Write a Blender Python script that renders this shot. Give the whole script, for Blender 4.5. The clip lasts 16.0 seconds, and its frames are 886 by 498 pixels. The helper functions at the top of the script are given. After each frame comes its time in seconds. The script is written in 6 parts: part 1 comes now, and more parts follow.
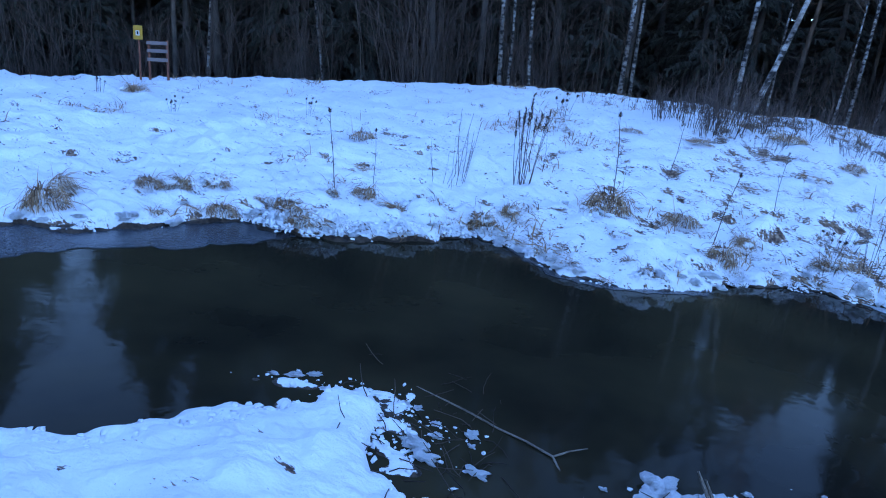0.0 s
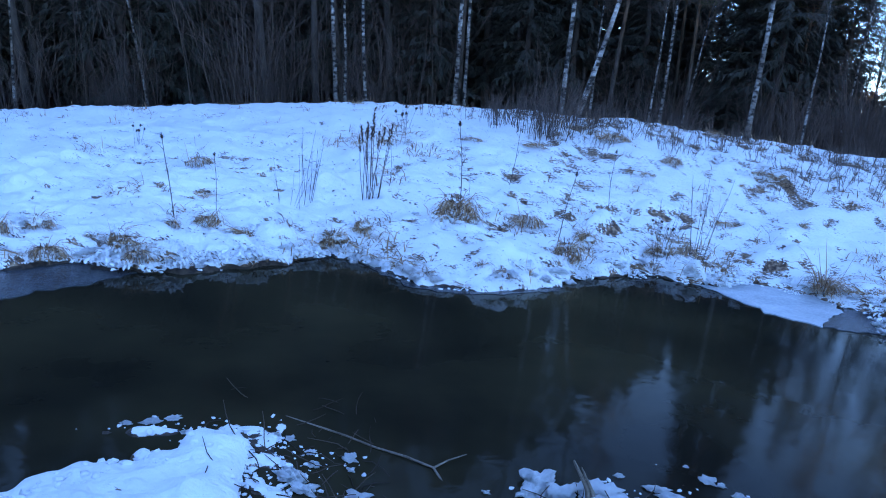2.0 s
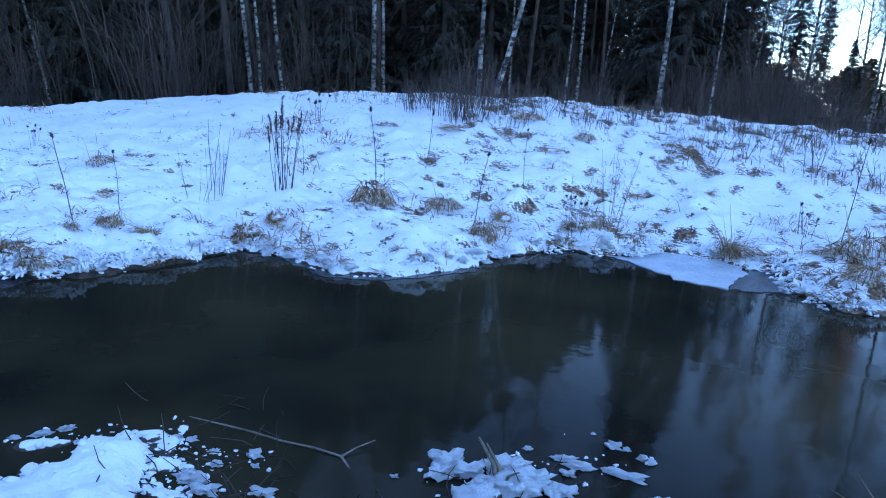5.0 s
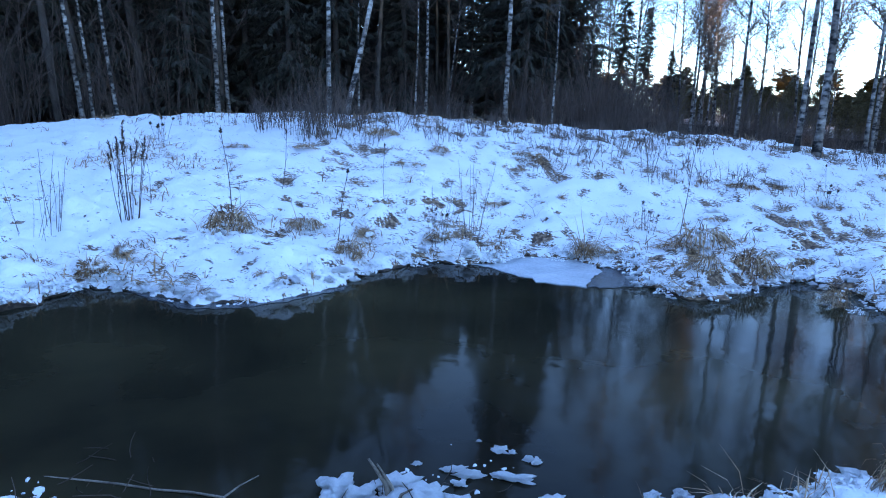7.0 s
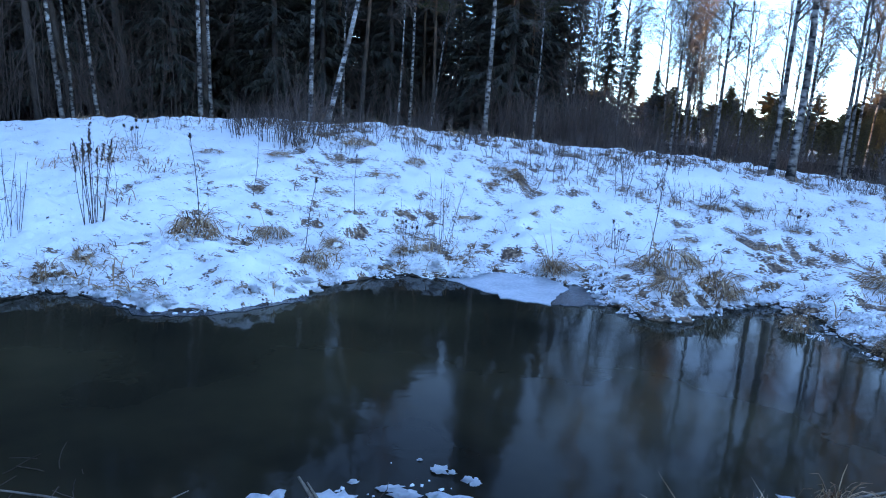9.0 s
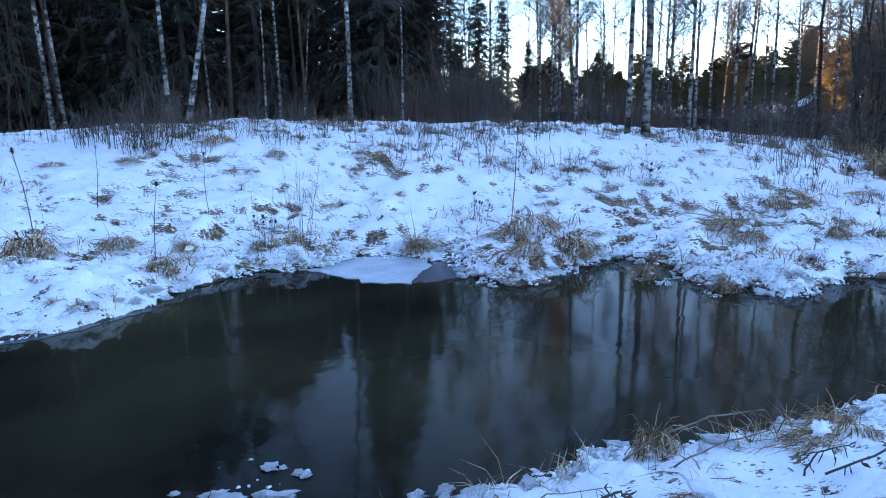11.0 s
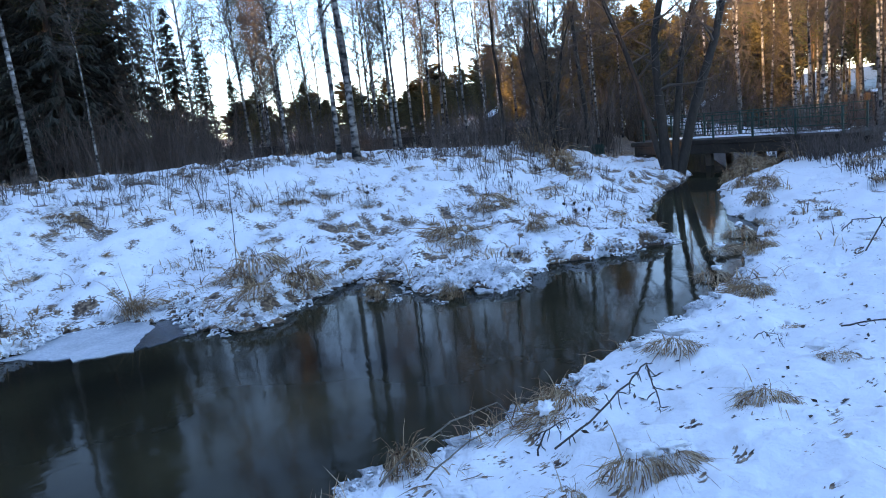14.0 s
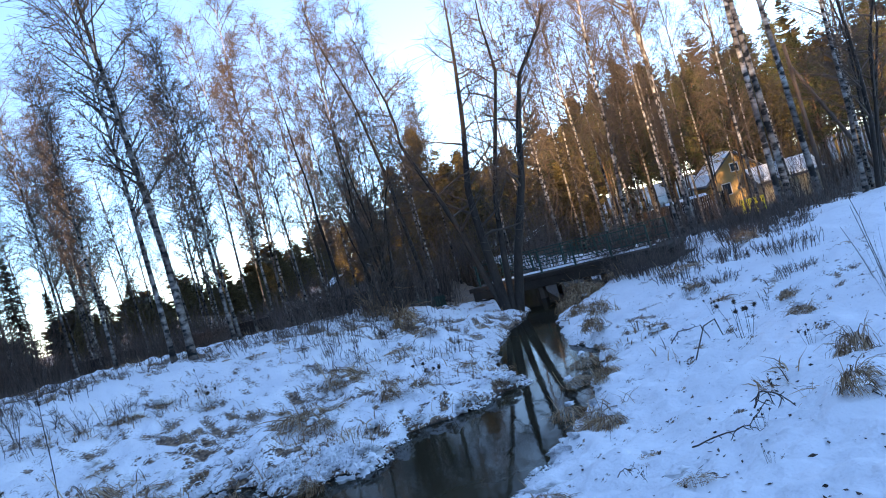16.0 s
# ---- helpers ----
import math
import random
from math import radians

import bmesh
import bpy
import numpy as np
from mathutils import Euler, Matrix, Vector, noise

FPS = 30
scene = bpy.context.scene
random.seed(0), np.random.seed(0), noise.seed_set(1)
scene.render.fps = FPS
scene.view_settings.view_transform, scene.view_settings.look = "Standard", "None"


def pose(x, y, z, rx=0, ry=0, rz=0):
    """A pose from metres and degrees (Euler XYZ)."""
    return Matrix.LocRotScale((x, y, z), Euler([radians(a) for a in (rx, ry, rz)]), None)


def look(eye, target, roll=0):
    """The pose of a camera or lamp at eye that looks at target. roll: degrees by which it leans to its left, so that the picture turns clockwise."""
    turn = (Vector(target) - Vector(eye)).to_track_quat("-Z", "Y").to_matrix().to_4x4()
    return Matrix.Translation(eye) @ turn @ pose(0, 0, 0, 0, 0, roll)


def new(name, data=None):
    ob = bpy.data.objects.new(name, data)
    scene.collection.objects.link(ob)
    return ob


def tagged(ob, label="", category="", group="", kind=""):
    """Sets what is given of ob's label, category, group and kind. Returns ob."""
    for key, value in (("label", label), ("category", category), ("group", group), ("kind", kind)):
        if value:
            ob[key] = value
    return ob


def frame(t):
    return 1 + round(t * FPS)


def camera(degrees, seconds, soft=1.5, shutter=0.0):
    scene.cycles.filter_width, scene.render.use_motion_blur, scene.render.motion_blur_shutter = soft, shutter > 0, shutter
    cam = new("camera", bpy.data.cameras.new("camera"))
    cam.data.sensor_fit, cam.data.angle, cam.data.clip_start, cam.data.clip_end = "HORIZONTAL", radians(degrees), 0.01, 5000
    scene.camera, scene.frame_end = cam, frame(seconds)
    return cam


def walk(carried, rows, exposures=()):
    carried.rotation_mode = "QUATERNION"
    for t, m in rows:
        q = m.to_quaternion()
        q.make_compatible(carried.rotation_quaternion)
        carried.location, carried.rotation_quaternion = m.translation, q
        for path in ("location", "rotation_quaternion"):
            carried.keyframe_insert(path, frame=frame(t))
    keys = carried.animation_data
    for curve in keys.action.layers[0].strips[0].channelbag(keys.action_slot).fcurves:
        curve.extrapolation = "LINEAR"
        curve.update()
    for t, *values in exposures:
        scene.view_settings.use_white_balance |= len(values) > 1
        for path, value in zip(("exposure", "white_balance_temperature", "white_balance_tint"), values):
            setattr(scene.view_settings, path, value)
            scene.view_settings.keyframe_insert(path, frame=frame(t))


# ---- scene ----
# ---- camera ----
CAMERA_ROWS = [
    (0, -0.189, 0.106, 2.116, 5.61, -15.72, 9.13),
    (0.5, -0.207, 0.151, 2.098, 8.90, -14.96, 9.16),
    (1, -0.224, 0.167, 2.111, 12.40, -13.82, 9.35),
    (1.5, -0.229, 0.169, 2.103, 15.85, -12.85, 8.70),
    (2, -0.229, 0.169, 2.088, 17.44, -12.89, 6.63),
    (2.5, -0.209, 0.181, 2.066, 19.94, -12.88, 5.05),
    (3, -0.231, 0.199, 2.058, 20.64, -13.30, 4.19),
    (3.5, -0.212, 0.193, 2.030, 21.31, -13.49, 4.45),
    (3.7, -0.195, 0.189, 2.030, 22.00, -13.72, 4.78),
    (5.8, 0.043, 0.110, 2.106, 24.31, -13.13, 3.46),
    (6, 0.032, 0.127, 2.092, 27.02, -12.76, 3.22),
    (6.5, -0.011, 0.171, 2.071, 31.12, -12.09, 1.84),
    (7, -0.073, 0.203, 2.069, 34.12, -11.55, 2.61),
    (7.5, -0.117, 0.210, 2.067, 35.07, -11.52, 2.73),
    (8, -0.109, 0.195, 2.080, 34.77, -10.61, 4.40),
    (8.2, -0.084, 0.202, 2.089, 34.39, -10.30, 5.16),
    (10.3, 0.562, -0.154, 2.117, 39.38, -11.42, 0.74),
    (10.5, 0.589, -0.169, 2.109, 40.54, -11.29, 0.10),
    (11, 0.648, -0.191, 2.086, 42.86, -11.55, -0.63),
    (11.5, 0.754, -0.222, 2.064, 46.00, -11.56, -0.63),
    (12, 0.781, -0.243, 2.062, 48.91, -11.78, -0.35),
    (12.5, 0.796, -0.250, 2.057, 51.60, -11.94, -0.62),
    (13, 0.784, -0.265, 2.048, 57.66, -11.83, -1.89),
    (13.5, 0.768, -0.240, 2.066, 61.16, -11.45, -3.77),
    (14, 0.768, -0.240, 2.101, 63.85, -10.51, -6.51),
    (14.5, 0.808, -0.293, 2.163, 67.93, -6.36, -9.87),
    (15, 0.836, -0.333, 2.212, 71.99, -3.80, -12.04),
    (15.5, 0.925, -0.340, 2.208, 75.53, -2.04, -14.08),
    (16, 1.009, -0.347, 2.202, 77.61, -0.44, -15.85),
]


def row_pose(x, y, z, yaw, pitch, roll):
    a, p = radians(yaw), radians(pitch)
    way = Vector((math.sin(a) * math.cos(p), math.cos(a) * math.cos(p), math.sin(p)))
    eye = Vector((x, y, z))
    return look(eye, eye + way * 10, roll)


cam = camera(62.8, 16.0, soft=1.0)
walk(cam, [(t, row_pose(*row)) for t, *row in CAMERA_ROWS],
     exposures=[(0, 2.6, 6100, 18), (3.6, 2.72, 6350, 16), (7, 2.8, 6700, 14), (11, 2.78, 7450, 14), (14, 2.62, 8200, 15), (15, 2.4, 7950, 14), (16, 2.24, 7600, 14)])

# ---- sky, sun ----
SUN_YAW, SUN_HEIGHT = 283.0, 14.0    # where the low sun stands, clockwise from +y, behind the wood
world = bpy.data.worlds.new("winter_sky")
world.use_nodes = True
scene.world = world
sky = world.node_tree.nodes.new("ShaderNodeTexSky")
sky.sky_type = "NISHITA"
sky.sun_disc = False
sky.sun_elevation = radians(SUN_HEIGHT)
sky.sun_rotation = radians(SUN_YAW)
sky.air_density, sky.dust_density, sky.ozone_density = 1.0, 0.26, 3.8
sky.altitude = 2500
back = world.node_tree.nodes["Background"]
world.node_tree.links.new(sky.outputs[0], back.inputs[0])
back.inputs[1].default_value = 0.15
sun = new("sun", bpy.data.lights.new("sun", "SUN"))
sun.data.energy, sun.data.angle, sun.data.color = 3.4, radians(0.6), (1.0, 0.74, 0.46)
a, p = radians(SUN_YAW), radians(SUN_HEIGHT)
sun.matrix_world = look((0, 0, 60), Vector((0, 0, 60)) - Vector((math.sin(a) * math.cos(p), math.cos(a) * math.cos(p), math.sin(p))))


# ---- the lie of the land: a stream between two shore lines ----
FAR_SHORE = [(-60, 13), (-14, 7.6), (-6, 6.2), (-3.8, 6.35), (-3.26, 6.55), (-2.82, 6.5), (-2.49, 6.79), (-2.08, 7.17), (-1.48, 7.66), (-1.32, 7.44), (-0.96, 7.3), (-0.5, 7.35),
             (0, 7.6), (0.5, 7.9), (0.98, 8.3), (1.32, 7.95), (1.55, 7.6), (1.72, 7.2), (2.1, 7.02), (2.7, 7.06), (3.3, 7.25), (4.0, 7.68), (4.5, 7.87), (4.95, 7.9),
             (5.5, 7.45), (6.1, 7.66), (6.75, 7.5), (6.95, 6.85), (7.2, 6.45), (6.7, 5.85), (6.6, 5.2), (6.95, 4.95), (7.6, 5.08), (8.3, 5.28), (8.85, 5.05), (8.95, 4.5),
             (8.35, 3.87), (8.33, 3.42), (8.6, 3.12), (8.2, 2.74), (8.85, 2.66), (9.85, 2.62), (10.0, 2.2), (10.45, 1.65), (11.0, 1.3), (12.7, 1.9), (14.0, 2.14), (16.5, 2.2),
             (17.8, 1.95), (19.2, 1.9), (20.5, 2.3), (22, 2.9), (30, 5), (60, 14)]
NEAR_SHORE = [(-60, 8), (-10, 3.3), (-4, 3.0), (-2.2, 3.0), (-1.98, 3.25), (-1.73, 3.3), (-1.47, 3.24), (-1.22, 3.38), (-1.0, 3.6), (-0.76, 3.7), (-0.57, 3.85), (-0.36, 3.98),
              (-0.2, 4.1), (-0.02, 3.95), (-0.05, 3.65), (0.04, 3.35), (0.15, 3.1), (0.3, 2.85), (0.8, 2.5), (1.6, 2.25), (2.4, 2.3), (2.9, 2.35), (3.3, 2.25), (3.74, 2.14),
              (4.15, 2.1), (4.42, 1.75), (4.85, 1.6), (5.36, 1.39), (5.85, 1.28), (6.55, 0.95), (7.3, 0.7), (7.7, 0.54), (8.8, 0.28), (9.9, 0.28), (12.0, 0.08), (13.1, 0.72),
              (13.8, 0.77), (16.3, 1.08), (18.3, 0.28), (20.8, -0.17), (23, 0.4), (30, 2.2), (60, 10)]


def shore_distance(px, py, line):
    best = np.full(px.shape, 1e9)
    for (ax, ay), (bx, by) in zip(line, line[1:]):
        dx, dy = bx - ax, by - ay
        s = np.clip(((px - ax) * dx + (py - ay) * dy) / (dx * dx + dy * dy), 0, 1)
        best = np.minimum(best, np.hypot(px - ax - s * dx, py - ay - s * dy))
    return best


def inside(px, py, ring):
    odd = np.zeros(px.shape, bool)
    for (ax, ay), (bx, by) in zip(ring, ring[1:] + ring[:1]):
        if ay != by:
            odd ^= ((ay > py) != (by > py)) & (px < (bx - ax) * (py - ay) / (by - ay) + ax)
    return odd


def lattice(ix, iy, seed):
    n = (ix.astype(np.int64) * 374761393 + iy.astype(np.int64) * 668265263 + seed * 974634777) & 0x7FFFFFFF
    n = ((n ^ (n >> 13)) * 1274126177) & 0x7FFFFFFF
    return ((n ^ (n >> 16)) & 0xFFFF) / 65535.0


def value_noise(x, y, size, seed=0):
    x, y = x / size + 913.0, y / size + 771.0
    ix, iy = np.floor(x), np.floor(y)
    u, v = x - ix, y - iy
    u, v = u * u * (3 - 2 * u), v * v * (3 - 2 * v)
    a, b = lattice(ix, iy, seed), lattice(ix + 1, iy, seed)
    c, d = lattice(ix, iy + 1, seed), lattice(ix + 1, iy + 1, seed)
    return (a + (b - a) * u) * (1 - v) + (c + (d - c) * u) * v - 0.5


def ramp(x):
    x = np.clip(x, 0, 1)
    return x * x * (3 - 2 * x)


def land(px, py, fine=True):
    """The height of the ground over the water's level."""
    px, py = np.asarray(px, float), np.asarray(py, float)
    wx = px + 0.15 * value_noise(px, py, 0.42, 3) + 0.16 * value_noise(px, py, 0.15, 4)
    wy = py + 0.15 * value_noise(px, py, 0.42, 5) + 0.16 * value_noise(px, py, 0.15, 6)
    d_far, d_near = shore_distance(wx, wy, FAR_SHORE), shore_distance(wx, wy, NEAR_SHORE)
    wet = inside(wx, wy, FAR_SHORE + NEAR_SHORE[::-1])
    far_side = (d_far < d_near)
    yaw = np.degrees(np.arctan2(px, py))
    r = np.hypot(px, py)
    crest = np.interp(yaw, [-70, -35, -30, -25, -19, -12.5, -4, 2, 8.5, 15, 21, 26, 30, 35, 42, 49, 54, 58, 63, 68, 72, 77, 81, 100],
                      [0.3, 0.4, 0.42, 0.38, 0.37, 0.56, 0.77, 1.0, 1.26, 1.43, 1.54, 1.59, 1.65, 1.58, 1.51, 1.5, 1.52, 1.36, 1.3, 1.14, 1.1, 1.0, 0.5, 0.5])
    foot, top = np.interp(yaw, [0, 15, 40, 50], [6.0, 7.0, 10.0, 11.0]), np.interp(yaw, [-35, -17, 0, 15, 45], [12.0, 16.5, 18.0, 18.0, 17.5])
    far_h = 0.07 * (1 - np.exp(-d_far / 0.05)) + 0.11 * (1 - np.exp(-d_far / 0.6)) + 0.2 * ramp((r - 8) / 6) * np.clip(d_far / 2.5, 0, 1)
    far_h = far_h + (crest - 0.38) * ramp((r - foot) / (top - foot)) * np.clip(d_far / np.interp(yaw, [60, 76], [2.5, 4.5]), 0, 1) ** np.interp(yaw, [60, 76], [0.7, 1.3])
    far_h = far_h - np.interp(yaw, [-25, 0], [2.4, 0.9]) * ramp((r - top - 0.8) / 12.0) * np.clip(d_far / 2.5, 0, 1)
    far_h = far_h + 0.07 * np.exp(-((d_far - 0.9) / 0.5) ** 2) * ramp((value_noise(px, py, 2.2, 11) + 0.2) * 2)
    rise = np.interp(px, [-20, -3, 0, 3, 7, 10, 14, 18, 22, 27, 32, 40], [0.75, 0.45, 0.38, 0.42, 0.62, 0.85, 0.75, 0.5, 0.2, -0.15, -0.35, -0.95])
    near_h = 0.09 * (1 - np.exp(-d_near / 0.05)) + 0.08 * (1 - np.exp(-d_near / 0.4)) + rise * ramp(d_near / np.interp(px, [0, 4, 9], [3.2, 4.0, 7.0]))
    h = np.where(far_side, far_h, near_h)
    h = np.where(wet, -0.55 * (1 - np.exp(-np.minimum(d_far, d_near) / 0.25)) - 0.03, h)
    if fine:
        dry = ~wet
        bumps = 0.07 * value_noise(px, py, 1.1, 21) + 0.085 * value_noise(px, py, 0.38, 22) + 0.06 * value_noise(px, py, 0.16, 23) + 0.036 * value_noise(px, py, 0.07, 24)
        rough = np.where(far_side, np.where(yaw > 12, 1.3, 1.45), 1.0) * np.clip(np.minimum(d_far, d_near) / 0.3, np.where(far_side, 0.3, 0.7), 1)
        tussock = np.maximum(value_noise(px, py, 0.55, 41) + 0.5 * value_noise(px, py, 0.22, 42) - 0.08, 0)
        tussock = tussock * np.where(far_side, np.exp(-(d_far / 3.0) ** 2) * 0.22 * ramp((yaw + 25) / 25) + 0.14 * ramp((yaw - 10) / 20), 0.16 * ramp((px - 1.5) / 3))
        tussock = tussock * np.clip(np.minimum(d_far, d_near) / 0.25, 0, 1)
        # weed beds that carry snow just over the water
        bed = np.exp(-((px - 0.06) / 0.2) ** 2 - ((py - 3.7) / 0.42) ** 2) + 0.85 * np.exp(-((px + 0.62) / 0.27) ** 2 - ((py - 4.17) / 0.1) ** 2)
        bed = bed + 0.8 * np.exp(-((px + 0.06) / 0.2) ** 2 - ((py - 4.17) / 0.07) ** 2) + 0.9 * np.exp(-((px - 1.7) / 0.3) ** 2 - ((py - 3.12) / 0.16) ** 2)
        bed = bed * (0.3 + 0.5 * value_noise(px, py, 0.24, 51) + 0.45 * value_noise(px, py, 0.09, 52)) * 0.42
        h = h + np.where(dry, bumps * rough + tussock, bumps * 0.3)
        h = np.where(wet, np.maximum(h, np.where(bed > 0.07, (bed - 0.07) * 0.5, bed - 0.07)), h)
    return h


def ground(x, y):
    return float(land(np.array([x]), np.array([y]))[0])


# ---- materials ----
def shader(name, rough=0.7, metal=0.0, spec=0.5):
    m = bpy.data.materials.new(name)
    m.use_nodes = True
    nodes, links = m.node_tree.nodes, m.node_tree.links
    bsdf = nodes["Principled BSDF"]
    bsdf.inputs["Roughness"].default_value, bsdf.inputs["Metallic"].default_value = rough, metal
    bsdf.inputs["Specular IOR Level"].default_value = spec
    return m, nodes, links, bsdf


def noise_node(nodes, links, size, detail=4.0, stretch=(1, 1, 1), space="Object"):
    co, mp, tex = nodes.new("ShaderNodeTexCoord"), nodes.new("ShaderNodeMapping"), nodes.new("ShaderNodeTexNoise")
    mp.inputs["Scale"].default_value = stretch
    tex.inputs["Scale"].default_value, tex.inputs["Detail"].default_value = 1.0 / size, detail
    links.new(co.outputs[space], mp.inputs["Vector"])
    links.new(mp.outputs["Vector"], tex.inputs["Vector"])
    return tex


def ramp_node(nodes, links, value, stops):
    ramp_ = nodes.new("ShaderNodeValToRGB")
    while len(ramp_.color_ramp.elements) < len(stops):
        ramp_.color_ramp.elements.new(0.5)
    for e, (at, col) in zip(ramp_.color_ramp.elements, stops):
        e.position, e.color = at, (*col, 1)
    links.new(value, ramp_.inputs["Fac"])
    return ramp_


def bump_on(nodes, links, bsdf, tex, strength, distance):
    b = nodes.new("ShaderNodeBump")
    b.inputs["Strength"].default_value, b.inputs["Distance"].default_value = strength, distance
    links.new(tex.outputs["Fac"], b.inputs["Height"])
    links.new(b.outputs["Normal"], bsdf.inputs["Normal"])


def grained(name, dark, light, size=0.2, rough=0.8, stretch=(1, 1, 1), bump=0.4, fine=0.02, spec=0.3, vary=0.0, metal=0.0):
    """Two scales of noise between two colours, with relief; vary shifts the tone from object to object."""
    m, nodes, links, bsdf = shader(name, rough, metal, spec)
    big, small = noise_node(nodes, links, size, 5, stretch), noise_node(nodes, links, fine, 3, stretch)
    mix = nodes.new("ShaderNodeMath")
    mix.operation = "MULTIPLY_ADD"
    mix.inputs[1].default_value = 0.45
    links.new(small.outputs["Fac"], mix.inputs[0])
    half = nodes.new("ShaderNodeMath")
    half.operation = "MULTIPLY"
    half.inputs[1].default_value = 0.55
    links.new(big.outputs["Fac"], half.inputs[0])
    links.new(half.outputs[0], mix.inputs[2])
    value = mix.outputs[0]
    if vary:
        info, add = nodes.new("ShaderNodeObjectInfo"), nodes.new("ShaderNodeMath")
        add.operation = "MULTIPLY_ADD"
        add.inputs[1].default_value = vary
        links.new(info.outputs["Random"], add.inputs[0])
        links.new(value, add.inputs[2])
        value = add.outputs[0]
    r = ramp_node(nodes, links, value, [(0.32, dark), (0.72 + vary, light)])
    links.new(r.outputs["Color"], bsdf.inputs["Base Color"])
    bump_on(nodes, links, bsdf, big if bump > 0.5 else small, min(bump, 1), fine)
    return m


def island_toned(name, stops, rough=0.8, spec=0.2):
    """A tone for each loose piece of a mesh."""
    m, nodes, links, bsdf = shader(name, rough, 0, spec)
    geo = nodes.new("ShaderNodeNewGeometry")
    r = ramp_node(nodes, links, geo.outputs["Random Per Island"], stops)
    tex = noise_node(nodes, links, 0.05, 3)
    mixc = nodes.new("ShaderNodeMix")
    mixc.data_type, mixc.blend_type = "RGBA", "MULTIPLY"
    mixc.inputs["Factor"].default_value = 0.5
    links.new(r.outputs["Color"], mixc.inputs["A"])
    links.new(tex.outputs["Fac"], mixc.inputs["B"])
    links.new(mixc.outputs["Result"], bsdf.inputs["Base Color"])
    return m


def snow_material():
    m, nodes, links, bsdf = shader("snow", 0.55, 0, 0.25)
    big, small = noise_node(nodes, links, 0.8, 6), noise_node(nodes, links, 0.035, 5)
    r = ramp_node(nodes, links, big.outputs["Fac"], [(0.25, (0.82, 0.83, 0.85)), (0.6, (0.91, 0.92, 0.93))])
    # dead grass and leaf litter that shows between the snow
    litter, fleck, tone = nodes.new("ShaderNodeAttribute"), noise_node(nodes, links, 0.022, 6), noise_node(nodes, links, 0.05, 5)
    litter.attribute_name = "litter"
    lie = fleck.inputs["Vector"].links[0].from_node
    lie.vector_type = "TEXTURE"
    lie.inputs["Rotation"].default_value, lie.inputs["Scale"].default_value = (0, 0, radians(-38)), (2.4, 0.8, 1.0)
    add = nodes.new("ShaderNodeMath")
    add.operation = "ADD"
    links.new(litter.outputs["Fac"], add.inputs[0])
    links.new(fleck.outputs["Fac"], add.inputs[1])
    edge = ramp_node(nodes, links, add.outputs[0], [(0.87, (0, 0, 0)), (0.93, (1, 1, 1))])
    earth = ramp_node(nodes, links, tone.outputs["Fac"], [(0.35, (0.05, 0.03, 0.022)), (0.5, (0.17, 0.105, 0.07)), (0.66, (0.42, 0.29, 0.19))])
    mixc = nodes.new("ShaderNodeMix")
    mixc.data_type = "RGBA"
    links.new(edge.outputs["Color"], mixc.inputs["Factor"])
    links.new(r.outputs["Color"], mixc.inputs["A"])
    links.new(earth.outputs["Color"], mixc.inputs["B"])
    # bank mud, with the shade below the snow edge coloured in
    mud, grit = nodes.new("ShaderNodeAttribute"), noise_node(nodes, links, 0.05, 5)
    mud.attribute_name = "mud"
    lift = nodes.new("ShaderNodeMath")
    lift.operation = "ADD"
    links.new(mud.outputs["Fac"], lift.inputs[0])
    links.new(grit.outputs["Fac"], lift.inputs[1])
    bank = ramp_node(nodes, links, lift.outputs[0], [(0.92, (0, 0, 0)), (0.99, (1, 1, 1))])
    soil = ramp_node(nodes, links, grit.outputs["Fac"], [(0.35, (0.016, 0.011, 0.008)), (0.7, (0.085, 0.058, 0.04))])
    mixm = nodes.new("ShaderNodeMix")
    mixm.data_type = "RGBA"
    links.new(bank.outputs["Color"], mixm.inputs["Factor"])
    links.new(mixc.outputs["Result"], mixm.inputs["A"])
    links.new(soil.outputs["Color"], mixm.inputs["B"])
    links.new(mixm.outputs["Result"], bsdf.inputs["Base Color"])
    mid = noise_node(nodes, links, 0.11, 4)
    b1, b2 = nodes.new("ShaderNodeBump"), nodes.new("ShaderNodeBump")
    b1.inputs["Strength"].default_value, b1.inputs["Distance"].default_value = 0.7, 0.05
    b2.inputs["Strength"].default_value, b2.inputs["Distance"].default_value = 0.7, 0.02
    links.new(mid.outputs["Fac"], b1.inputs["Height"])
    links.new(small.outputs["Fac"], b2.inputs["Height"])
    links.new(b1.outputs["Normal"], b2.inputs["Normal"])
    links.new(b2.outputs["Normal"], bsdf.inputs["Normal"])
    return m


